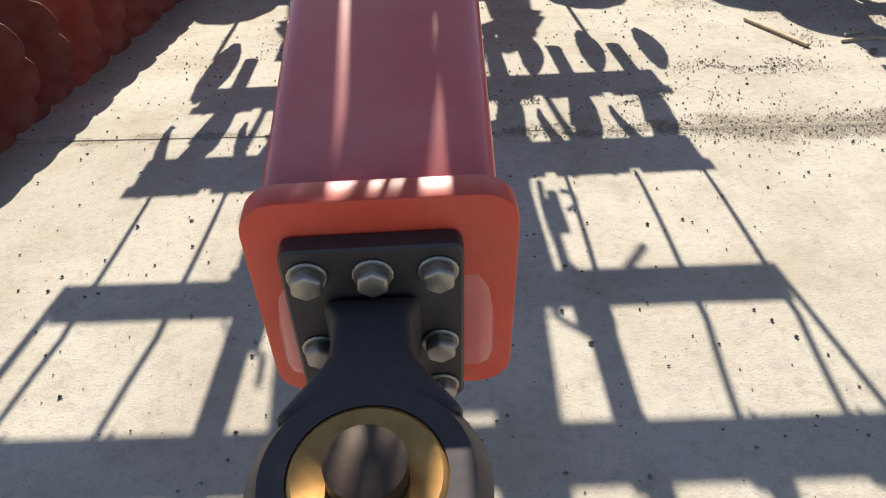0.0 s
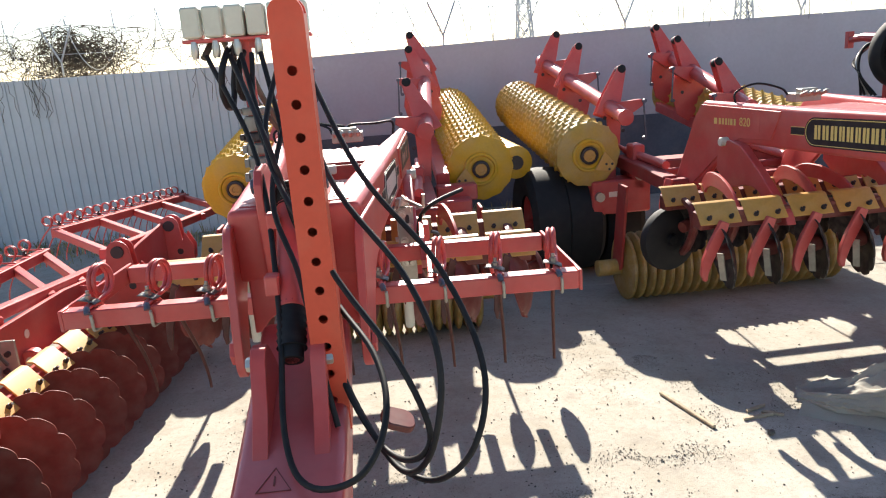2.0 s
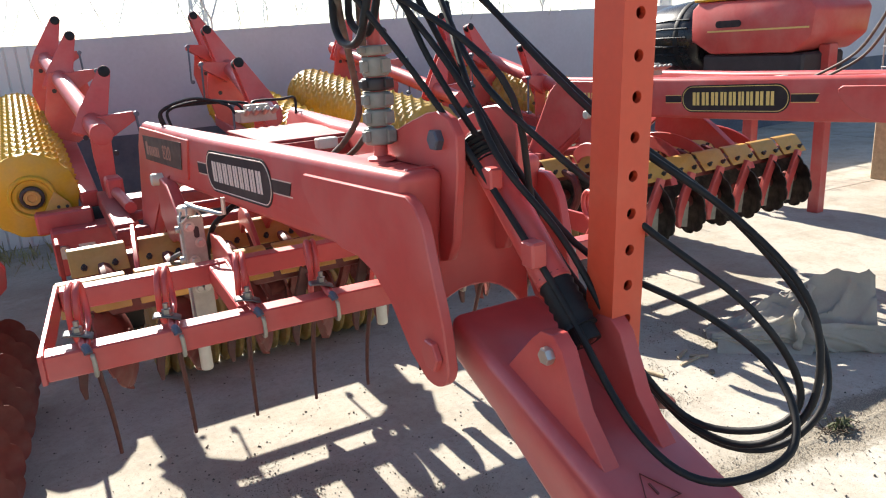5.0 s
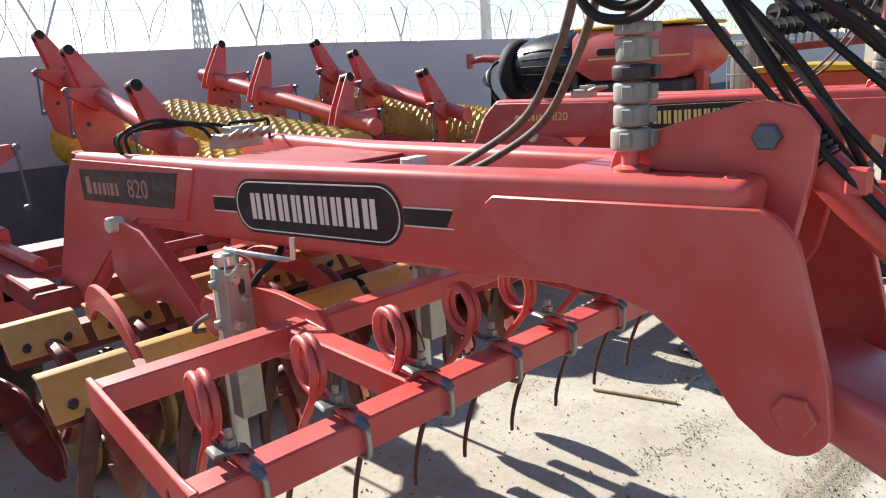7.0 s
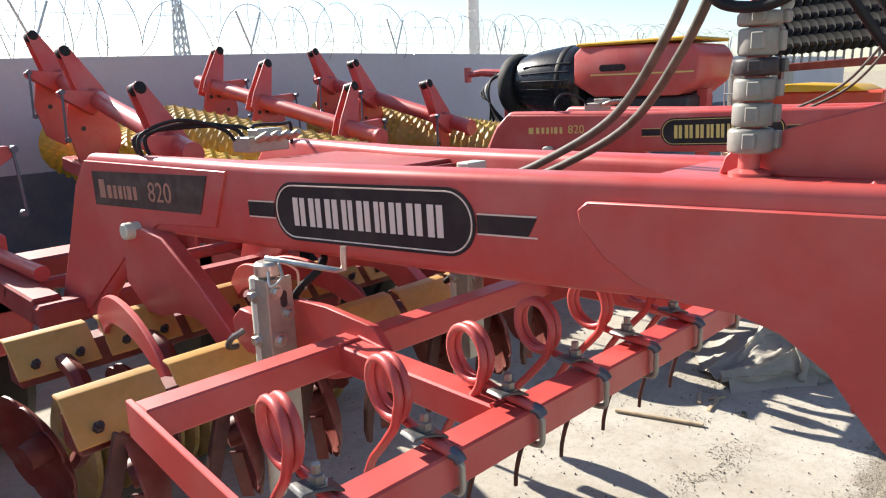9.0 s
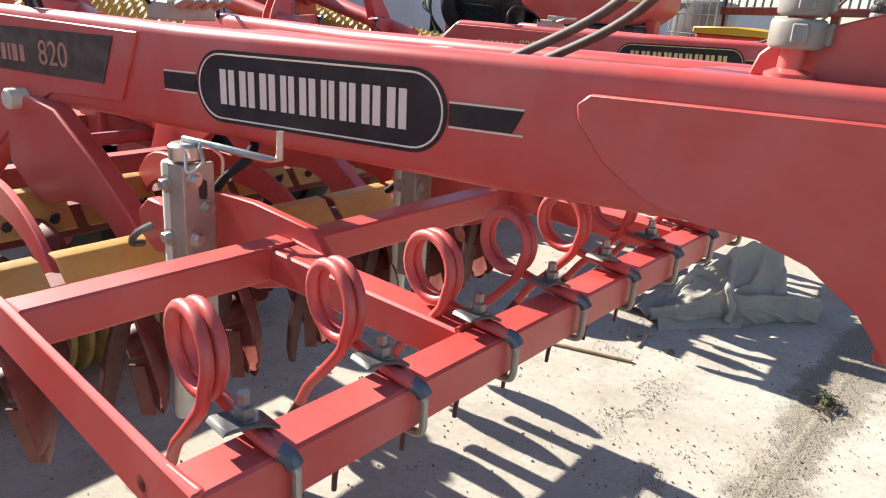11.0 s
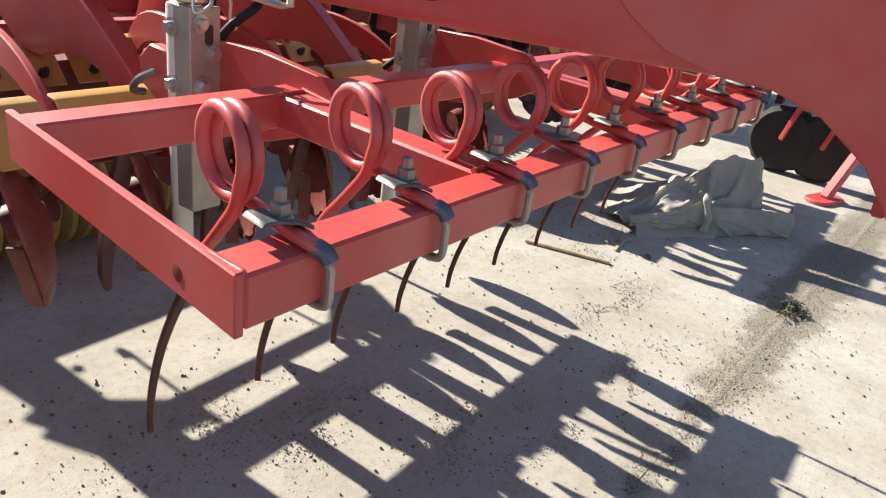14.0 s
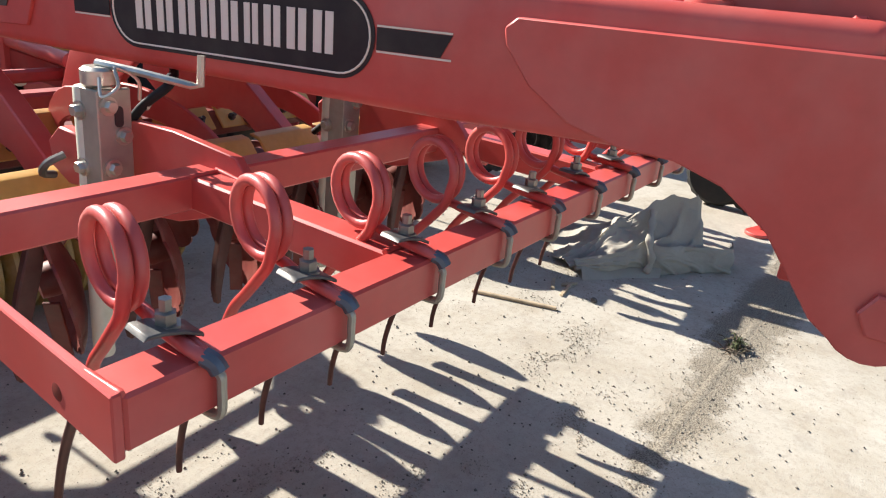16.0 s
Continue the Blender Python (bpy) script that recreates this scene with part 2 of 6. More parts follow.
# ---- mesh helpers ----
class Geo:
    """Vertices and faces that are gathered piece by piece."""

    def __init__(self):
        self.v, self.f = [], []

    def add(self, vs, fs, m=None):
        k = len(self.v)
        self.v += [(m @ Vector(p)) if m else Vector(p) for p in vs]
        self.f += [tuple(i + k for i in q) for q in fs]
        return self

    def box(self, c, s, m=None):
        x, y, z = (a / 2 for a in s)
        vs = [(c[0] + i * x, c[1] + j * y, c[2] + k * z) for k in (-1, 1) for j in (-1, 1) for i in (-1, 1)]
        return self.add(vs, [(0, 2, 3, 1), (4, 5, 7, 6), (0, 1, 5, 4), (2, 6, 7, 3), (0, 4, 6, 2), (1, 3, 7, 5)], m)

    def prism(self, poly, a, b, axis="x", m=None):
        """A polygon drawn across the axis, thickened from a to b along it. a and b may be functions of the polygon's first number."""
        fa, fb = (a if callable(a) else lambda q: a), (b if callable(b) else lambda q: b)
        put = {"x": lambda p, t: (t, p[0], p[1]), "y": lambda p, t: (p[0], t, p[1]), "z": lambda p, t: (p[0], p[1], t)}[axis]
        n = len(poly)
        vs = [put(p, fa(p[0])) for p in poly] + [put(p, fb(p[0])) for p in poly]
        fs = [tuple(range(n))[::-1], tuple(range(n, 2 * n))] + [(i, (i + 1) % n, n + (i + 1) % n, n + i) for i in range(n)]
        return self.add(vs, fs, m)

    def tube(self, pts, r, n=8, closed=False, m=None, flat=1.0):
        """A rod along points; r is a number or one for each point."""
        pts = [Vector(p) for p in pts]
        k = len(pts)
        rs = r if isinstance(r, (list, tuple)) else [r] * k
        up, vs = None, []
        for i, p in enumerate(pts):
            d = (pts[(i + 1) % k] - pts[i - 1]) if closed else (pts[min(i + 1, k - 1)] - pts[max(i - 1, 0)])
            d.normalize()
            if up is None:
                up = d.orthogonal().normalized()
            up = (up - d * up.dot(d)).normalized()
            side = d.cross(up)
            for j in range(n):
                a = 2 * math.pi * j / n
                vs.append(p + (up * math.cos(a) * flat + side * math.sin(a)) * rs[i])
        fs = []
        for i in range(k if closed else k - 1):
            for j in range(n):
                a, b = i * n, ((i + 1) % k) * n
                fs.append((a + j, a + (j + 1) % n, b + (j + 1) % n, b + j))
        if not closed:
            fs += [tuple(range(n))[::-1], tuple(range((k - 1) * n, k * n))]
        return self.add(vs, fs, m)

    def beam(self, p, q, w, h, up=(0, 0, 1), m=None):
        """A square bar from p to q, w wide and h high."""
        p, q = Vector(p), Vector(q)
        d = (q - p).normalized()
        side = d.cross(Vector(up)).normalized()
        u = side.cross(d)
        vs = [e + side * (i * w / 2) + u * (j * h / 2) for e in (p, q) for i, j in ((-1, -1), (1, -1), (1, 1), (-1, 1))]
        return self.add(vs, [(3, 2, 1, 0), (4, 5, 6, 7)] + [(i, (i + 1) % 4, 4 + (i + 1) % 4, 4 + i) for i in range(4)], m)

    def lathe(self, profile, n=24, m=None, wave=None, caps=True):
        """A profile of (radius, height) turned round z. wave(angle, row) scales the radius."""
        vs, k = [], len(profile)
        for i, (r, h) in enumerate(profile):
            for j in range(n):
                a = 2 * math.pi * j / n
                w = r * (wave(a, i) if wave else 1)
                vs.append((w * math.cos(a), w * math.sin(a), h))
        fs = [(i * n + j, i * n + (j + 1) % n, (i + 1) * n + (j + 1) % n, (i + 1) * n + j) for i in range(k - 1) for j in range(n)]
        caps = caps and profile[0] != profile[-1]
        if caps and profile[0][0] > 1e-5:
            fs.append(tuple(range(n))[::-1])
        if caps and profile[-1][0] > 1e-5:
            fs.append(tuple(range((k - 1) * n, k * n)))
        return self.add(vs, fs, m)


def data_of(name, g, material, bevel=0.0, sharp=35, segs=1):
    me = bpy.data.meshes.new(name)
    bm = bmesh.new()
    vs = [bm.verts.new(p) for p in g.v]
    for q in g.f:
        try:
            bm.faces.new([vs[i] for i in q])
        except ValueError:
            pass
    bmesh.ops.remove_doubles(bm, verts=bm.verts, dist=1e-6)
    bmesh.ops.recalc_face_normals(bm, faces=bm.faces)
    if bevel:
        es = [e for e in bm.edges if len(e.link_faces) == 2 and e.calc_face_angle(0) > radians(30)]
        bmesh.ops.bevel(bm, geom=es, offset=bevel, segments=segs, profile=0.5, affect="EDGES", clamp_overlap=True)
    for f in bm.faces:
        f.smooth = True
    for e in bm.edges:
        if len(e.link_faces) != 2 or e.calc_face_angle(0) > radians(sharp):
            e.smooth = False
    bm.to_mesh(me)
    bm.free()
    me.materials.append(material)
    return me


def part(name, g, material, parent, label="", bevel=0.0, sharp=35, segs=1):
    """Links gathered geometry, or mesh data, as one mesh object under a thing or a part."""
    me = data_of(name, g, material, bevel, sharp, segs) if isinstance(g, Geo) else g
    ob = new(name, me)
    ob.parent = parent
    if label:
        tagged(ob, label)
    return ob


def again(name, me, parent, m, label=""):
    """One more object on mesh data that is there already."""
    ob = new(name, me)
    ob.parent = parent
    ob.matrix_basis = m
    if label:
        tagged(ob, label)
    return ob


def thing(name, label, category, group="", kind="", m=None):
    ob = new(name)
    ob.empty_display_size = 0.2
    if m:
        ob.matrix_basis = m
    return tagged(ob, label, category, group, kind)


def smooth_path(pts, per=8, closed=False):
    """Points of a smooth curve through pts."""
    pts = [Vector(p) for p in pts]
    k, out = len(pts), []
    for i in range(k if closed else k - 1):
        if closed:
            a, b, c, d = (pts[(i + j) % k] for j in (-1, 0, 1, 2))
        else:
            b, c = pts[i], pts[i + 1]
            a, d = (pts[i - 1] if i else b * 2 - c), (pts[i + 2] if i + 2 < k else c * 2 - b)
        for j in range(per):
            t = j / per
            out.append(0.5 * (2 * b + (c - a) * t + (2 * a - 5 * b + 4 * c - d) * t * t + (3 * b - a - 3 * c + d) * t ** 3))
    if not closed:
        out.append(pts[-1])
    return out


def arc(cx, cy, r, a0, a1, n=10):
    return [(cx + r * math.cos(radians(a0 + (a1 - a0) * i / n)), cy + r * math.sin(radians(a0 + (a1 - a0) * i / n))) for i in range(n + 1)]


def round_rect(w, h, r, n=5):
    out = []
    for sx, sy, a in ((1, 1, 0), (-1, 1, 90), (-1, -1, 180), (1, -1, 270)):
        out += arc(sx * (w / 2 - r), sy * (h / 2 - r), r, a, a + 90, n)
    return out


def frame_of(origin, x, y):
    """A pose with these x and y directions."""
    x, y = Vector(x).normalized(), Vector(y).normalized()
    z = x.cross(y).normalized()
    y = z.cross(x)
    m = Matrix((x, y, z)).transposed().to_4x4()
    m.translation = origin
    return m


ALONG_X = frame_of((0, 0, 0), (0, 1, 0), (0, 0, 1))    # turns z into x
ALONG_Y = frame_of((0, 0, 0), (0, 0, 1), (1, 0, 0))    # turns z into y


def move(x, y, z):
    return Matrix.Translation((x, y, z))


def bolt_geo(r=0.015, head=0.012, washer=0.0, n=6):
    g = Geo()
    if washer:
        g.lathe([(washer, 0), (washer, 0.004)], 16)
    k = 0.004 if washer else 0
    g.lathe([(r, k), (r, k + head * 0.8), (r * 0.85, k + head)], n)
    return g


# ---- ground ----
ground = part("ground", Geo().add([(-600, -600, -0.03), (600, -600, -0.03), (600, 600, -0.03), (-600, 600, -0.03)], [(0, 1, 2, 3)]), DIRT, None)
tagged(ground, "sandy dirt yard reaching to the horizon", "ground", kind="structure")
pavement = thing("pavement", "pale dusty concrete slabs with a dirt-filled joint", "pavement", kind="structure")
JOINT = lambda x: -0.125 - 0.058 * x     # the joint between two rows of slabs
slab_turn = pose(0, 0, 0, 0, 0, math.degrees(math.atan(-0.058)))
g = Geo().box((0, 0, -0.06), (13.97, 2.996, 0.12))
slab = data_of("slab", g, CONCRETE, 0.003)
for i in range(-1, 2):
    for j in range(-3, 3):
        again("slab", slab, pavement, slab_turn @ move(i * 14.0 + 2.2, -0.125 + 1.5 + j * 3.0, random.uniform(-0.002, 0.002)))

# ---- boundary wall of profiled sheet ----
WALL_Y, WALL_H = 6.05, 1.97
wall = thing("wall_north", "boundary wall of white profiled sheet metal and grey render", "wall", kind="structure")
g = Geo()
pitch = 0.098
prof = [(0, 0), (0.066, 0), (0.070, -0.014), (0.082, -0.014), (0.086, 0), (pitch, 0)]
row = []
for k in range(12):
    row += [(k * pitch + a, -b) for a, b in prof[:-1]]
row.append((12 * pitch, 0))
vs = [(x, y, z) for z in (0, WALL_H) for x, y in row] + [(x, y + 0.02, z) for z in (0, WALL_H) for x, y in row]
m = len(row)
fs = [(i, i + 1, m + i + 1, m + i) for i in range(m - 1)] + [(2 * m + i + 1, 2 * m + i, 3 * m + i, 3 * m + i + 1) for i in range(m - 1)]
fs += [(m + i, m + i + 1, 3 * m + i + 1, 3 * m + i) for i in range(m - 1)]
g.add(vs, fs)
sheet = data_of("sheet", g, WALLP)
for k in range(-12, 0):
    again("sheet", sheet, wall, move(k * 12 * pitch - 0.59, WALL_Y + random.uniform(-0.004, 0.004), -0.02) @ Matrix.Diagonal((1, 1, 0.952 + 0.048 * min(1.0, max(0.0, (k * 12 * pitch + 1.2) / 5.0)), 1)))
part("rendered_panel", Geo().prism([(-0.588, -0.02), (25.0, -0.02), (25.0, WALL_H), (3.8, WALL_H), (-0.588, WALL_H * 0.956)], WALL_Y, WALL_Y + 0.18, "y"), PLASTER, wall, "plain grey rendered stretch of wall", bevel=0.006)
# flat dark band added in place of the soft shade low on the wall
part("plinth", Geo().prism([(-0.585, -0.02), (24.9, -0.02), (24.9, 0.96), (-0.585, 0.96)], WALL_Y - 0.012, WALL_Y - 0.001, "y"), FOOT_SHADE, wall, "dark blue-grey band painted for the shade at the foot of the wall", bevel=0.003)
part("top_rail", Geo().box((-7.6, WALL_Y + 0.045, WALL_H - 0.24), (14, 0.05, 0.05)), WALLP, wall, bevel=0.005)
post = data_of("post", Geo().box((0, 0, 0.9), (0.08, 0.08, 1.8)), WALLP, 0.006)
for k in range(-7, 0):
    again("post", post, wall, move(k * 2.28, WALL_Y + 0.1, 0))
bracket = data_of("bracket", Geo().tube([(0, 0, -0.1), (0.0, 0, 0.05), (-0.16, -0.02, 0.42)], 0.011, 6).tube([(0, 0, 0.05), (0.16, 0.02, 0.42)], 0.011, 6), WIRE)
for k in range(-5, 10):
    again("wire_bracket", bracket, wall, move(k * 2.12 + 1.0, WALL_Y + 0.09, WALL_H))
wire = thing("razor_wire", "coils of galvanised razor wire along the wall top", "razor wire", kind="stuff")
g = Geo()
pts, x, a = [], -13.0, 0.0
while x < 24:
    r = 0.285 + 0.05 * math.sin(x * 1.7) + 0.03 * math.sin(x * 5.1)
    pts.append((x + 0.12 * math.sin(x * 2.3), WALL_Y + 0.1 + 0.8 * r * math.cos(a), WALL_H + 0.25 + r * math.sin(a)))
    a += math.pi / 9
    x += 0.030 + 0.010 * math.sin(x * 3)
g.tube(pts, 0.0045, 4)
pts2 = [(p[0] + 0.3, p[1], p[2] + 0.02) for p in pts[::-1][40:-40]]
g.tube([(-p[0] + 11.0, p[1] + 0.02, p[2]) for p in pts2], 0.0035, 4)
for z in (0.14, 0.34):
    g.tube([(-13 + 0.6 * i, WALL_Y + 0.1, WALL_H + z + 0.015 * math.sin(i)) for i in range(62)], 0.003, 4)
for i in range(0, len(pts), 5):
    p = Vector(pts[i])
    d = Vector((random.uniform(-1, 1), random.uniform(-1, 1), random.uniform(-1, 1))).normalized() * 0.022
    g.tube([p - d, p + d], 0.003, 3)
part("wire_coil", g, WIRE, wire)

# far things behind the wall
utility_pole = thing("utility_pole", "weathered concrete utility pole behind the wall", "pole", m=move(12.5, 11.0, 0))
part("shaft", Geo().lathe([(0.16, 0), (0.11, 8.5)], 14), POLE, utility_pole)
part("crossarm", Geo().box((0, 0, 7.9), (1.5, 0.09, 0.1)), POLE, utility_pole, bevel=0.01)


def pylon(x, y, h, w):
    ob = thing("pylon", "distant steel lattice transmission pylon", "pylon", group="pylons on the skyline", m=move(x, y, 0))
    g = Geo()
    lv = [(w * (1 - 0.85 * k / 9), h * k / 9) for k in range(10)]
    for sx in (-1, 1):
        for sy in (-1, 1):
            g.tube([(sx * a, sy * a, z) for a, z in lv], 0.10, 4)
    part("leg_frame", g, PYLON, ob)
    g = Geo()
    for (a, z), (b, z2) in zip(lv, lv[1:]):
        for s in (-1, 1):
            g.tube([(-a, s * a, z), (b, s * b, z2)], 0.06, 3).tube([(a, s * a, z), (-b, s * b, z2)], 0.06, 3)
            g.tube([(s * a, -a, z), (s * b, b, z2)], 0.06, 3).tube([(s * a, a, z), (s * b, -b, z2)], 0.06, 3)
    part("bracing", g, PYLON, ob)
    for z in (0.72, 0.84, 0.95):
        part("crossarm", Geo().tube([(-w * 0.8, 0, h * z), (0, 0, h * z + 0.4), (w * 0.8, 0, h * z)], 0.10, 4), PYLON, ob)
    return ob


pylon(14.0, 68, 13, 0.9)
pylon(34.4, 66, 13, 0.8)
pylon(-40, 68, 6.2, 1.0)

shrub = thing("dry_shrub", "leafless tangled shrub leaning over the wall", "shrub", m=move(-3.15, 6.6, 0))
g, rnd = Geo(), random.Random(4)
g.tube([(0, 0, 0), (0.05, 0, 1.0), (0.0, -0.1, 1.9)], [0.05, 0.04, 0.03], 6)
part("trunk", g, TWIG, shrub)
g = Geo()
for k in range(430):
    wide = k > 230
    cx = rnd.uniform(-2.3, 1.9) if k > 340 else rnd.gauss(0, 0.5 if wide else 0.22)
    p = Vector((cx, rnd.gauss(-0.2, 0.12), (1.98 if wide else 1.92) + rnd.uniform(-0.02, 0.30)))
    turn, ang = rnd.choice((-1, 1)) * rnd.uniform(0.15, 0.6), rnd.uniform(0, 6.28)
    step = rnd.uniform(0.035, 0.075)
    pts = [p]
    for j in range(12):
        ang += turn + rnd.gauss(0, 0.25)
        q = pts[-1] + Vector((math.cos(ang) * step, rnd.gauss(0, 0.015), math.sin(ang) * step * 0.75))
        q.z = min(q.z, 2.42 - 0.1 * abs(q.x))
        pts.append(q)
    g.tube(pts, 0.0045 if not wide else 0.0035, 3)
for k in range(16):
    x = rnd.choice((-0.55, -0.4, 1.55, 1.9)) + rnd.gauss(0, 0.12)
    pts = [(x, -0.55, 2.02)]
    for j in range(8):
        pts.append((pts[-1][0] + rnd.gauss(0, 0.025), -0.60 + rnd.gauss(0, 0.008), pts[-1][2] - rnd.uniform(0.04, 0.10)))
    g.tube(pts, 0.0032, 3)
part("crown", g, TWIG, shrub, "tangle of bare brown twigs")

# ---- disc harrow ----
OUT = lambda y: 0.178 + 0.0848 * (y + 0.5)      # outer face of a side beam


def disc_mesh(material, r=0.225):
    g = Geo()
    prof = [(0.0, 0.045), (0.06, 0.043), (0.13, 0.030), (0.19, 0.010), (r, -0.008)]
    wav = lambda a, i: 1 - 0.075 * (1 - abs(math.sin(a * 5.5))) ** 2 if i in (4, 5) else 1
    n = 88
    full = prof + [(r, -0.014), (0.19, 0.004), (0.13, 0.024), (0.06, 0.037), (0.0, 0.039)]
    g.lathe(full, n, wave=wav)
    return data_of("disc", g, material, sharp=50)


# worn steel, with the shade below the bar also in its dark colour
SHANK = mat("worn_shaded_tine", (0.10, 0.035, 0.028), 0.45, 0.4, vary=0.4, scale=25, bump=0.1)
CLAMP = mat("dull_zinc_clamp", (0.13, 0.125, 0.12), 0.5, 0.6, vary=0.25, scale=25, bump=0.15)
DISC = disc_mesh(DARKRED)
DISC_STEEL = disc_mesh(mat("worn_dark_steel", (0.032, 0.027, 0.026), 0.45, 0.5, vary=0.35, scale=9, bump=0.2, dust=0.25))
HUB = data_of("hub", Geo().lathe([(0.0, -0.035), (0.045, -0.035), (0.05, -0.01), (0.05, 0.03), (0.03, 0.05), (0.0, 0.05)], 14), DARKRED)
ARM = data_of("disc_arm", Geo().tube(smooth_path([(0, 0.0, 0.0), (0, -0.09, -0.03), (0, -0.12, -0.13), (0, -0.05, -0.25), (0, 0.02, -0.31)], 5), [0.026] * 21, 8, flat=0.55), RED)
g = Geo()
mid, wid, lf, rt = [(0.07, 0.0), (0.045, -0.06), (0.01, -0.13), (-0.02, -0.20), (-0.035, -0.27), (-0.03, -0.31)], [0.05, 0.06, 0.062, 0.055, 0.04, 0.02], [], []
for k, (u, v) in enumerate(mid):
    q0, q1 = mid[max(0, k - 1)], mid[min(len(mid) - 1, k + 1)]
    ln = math.hypot(q1[0] - q0[0], q1[1] - q0[1])
    nx, ny = (q1[1] - q0[1]) / ln * wid[k] / 2, -(q1[0] - q0[0]) / ln * wid[k] / 2
    lf.append((u + nx, v + ny))
    rt.append((u - nx, v - ny))
LEAF = data_of("disc_arm", g.prism(lf + rt[::-1], -0.05, -0.022, "y"), RED, 0.004)
# arms of the near harrow: narrower, and dark brown instead of red
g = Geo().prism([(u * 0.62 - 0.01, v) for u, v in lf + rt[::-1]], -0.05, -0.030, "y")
LEAF_DULL = data_of("disc_arm", g, mat("dark_brown_steel", (0.085, 0.030, 0.022), 0.6, vary=0.35, scale=10, bump=0.2, dust=0.1), 0.003)
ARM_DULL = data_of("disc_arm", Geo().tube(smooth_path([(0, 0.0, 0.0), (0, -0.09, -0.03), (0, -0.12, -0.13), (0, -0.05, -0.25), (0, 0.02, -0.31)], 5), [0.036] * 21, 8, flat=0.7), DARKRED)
SCRAPER = data_of("scraper", Geo().beam((0, -0.03, -0.28), (0.05, 0.02, -0.45), 0.035, 0.008), PALESTEEL, 0.002)
# the same scraper in dark red, for the near harrow
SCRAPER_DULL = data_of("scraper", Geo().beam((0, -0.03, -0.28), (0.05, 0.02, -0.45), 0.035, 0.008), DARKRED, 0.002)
g = Geo().prism([(-0.058, -0.062), (-0.050, -0.066), (0.030, 0.024), (0.060, 0.030), (0.060, 0.038), (0.026, 0.034)], -0.113, 0.113, "x")
PLATE = data_of("clamp_plate", g, OCHRE, 0.003)
NUT = data_of("nut", Geo().lathe([(0.013, 0), (0.013, 0.014), (0.008, 0.016), (0.008, 0.028)], 6), IRON)
RING = Geo().lathe([(0.17, -0.033), (0.20, -0.026), (0.236, -0.010), (0.24, 0), (0.236, 0.010), (0.20, 0.026), (0.17, 0.033)], 36, ALONG_X)
RING = data_of("roller_ring", RING, DUSTYROLL)
BUSH = data_of("bush", Geo().lathe([(0.031, -0.05), (0.034, -0.044), (0.034, 0.044), (0.031, 0.05)], 14, ALONG_Y), RUBBER, 0.003)


def disc_row(root, x0, count, y, z, lean, pitch=0.245, disc=None, drop=0.34, size=1.0):
    """A row of discs on one bar, each with its arm, clamp plate and scraper."""
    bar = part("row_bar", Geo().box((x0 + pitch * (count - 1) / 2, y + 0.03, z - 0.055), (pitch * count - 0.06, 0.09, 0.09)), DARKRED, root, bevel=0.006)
    for i in range(count):
        x = x0 + i * pitch
        pl = again("clamp_plate", PLATE, root, pose(x, y, z, random.uniform(-2, 2), 0, random.uniform(-1, 1)), "ochre yellow clamp plate with two nuts")
        for s in (-0.06, 0.06):
            again("nut", NUT, pl, pose(s, -0.034, -0.036, 48))
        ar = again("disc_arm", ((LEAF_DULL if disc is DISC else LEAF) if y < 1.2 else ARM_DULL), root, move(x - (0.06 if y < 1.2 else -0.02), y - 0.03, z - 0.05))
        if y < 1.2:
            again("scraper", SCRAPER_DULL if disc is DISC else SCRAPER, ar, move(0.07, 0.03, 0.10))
        end = i == 0 and drop > 0.25      # the outermost rear disc is turned outwards
        if end:
            x, lean = x - 0.14, 9
        wide = 0.86 if end else size
        if y > 1.2 and drop > 0.25 and not end:
            wide = size if i < 4 else 0.66
            x += {1: -0.06, 2: 0.17, 3: 0.13}.get(i, 0.12)
        d = again("disc", disc or DISC, root, move(x + 0.05, y + (-0.02 if end else 0.02), z - (0.29 if end else drop)) @ pose(0, 0, 0, 0, 0, lean) @ pose(0, 0, 0, 0, 78, 0) @ pose(0, 0, 0, 0, 0, random.uniform(0, 40)) @ Matrix.Diagonal((wide, wide, 1, 1)))
        again("hub", HUB, d, Matrix.Identity(4))
    return bar


def brand_sign(root, m, back, line, bars_mat):
    """An oval sign plate with a rim line, a tail bar at each end and nine plain upright bars."""
    sign = part("sign", Geo().prism(round_rect(0.625, 0.146, 0.072, 8), 0.0, 0.0015, "z", m), back, root, "dark oval sign with pale rim and pale block marks")
    rim = round_rect(0.607, 0.129, 0.063, 8)
    part("rim_line", Geo().tube([m @ Vector((x, y, 0.0016)) for x, y in rim], 0.0022, 4, closed=True), line, sign)
    for a, b, cut in ((-0.42, -0.316, 0.0), (0.316, 0.455, 0.02)):
        part("tail_bar", Geo().prism([(a, -0.018), (b - cut, -0.018), (b, 0.018), (a, 0.018)], 0, 0.0015, "z", m), back, sign)
        for v in (-0.0205, 0.0205):
            part("tail_line", Geo().prism([(a, v - 0.0016), (b, v - 0.0016), (b, v + 0.0016), (a, v + 0.0016)], 0, 0.0012, "z", m), line, sign)
    x = -0.243
    for w in (0.052, 0.052, 0.052, 0.044, 0.050, 0.040, 0.046, 0.052, 0.052):
        for a, b in ((0.06, 0.40), (0.54, 0.86)):
            part("block_mark", Geo().prism([(x + w * a, -0.035), (x + w * b, -0.035), (x + w * b, 0.035), (x + w * a, 0.035)], 0.0016, 0.0028, "z", m), bars_mat, sign)
        x += w + 0.005
    return sign


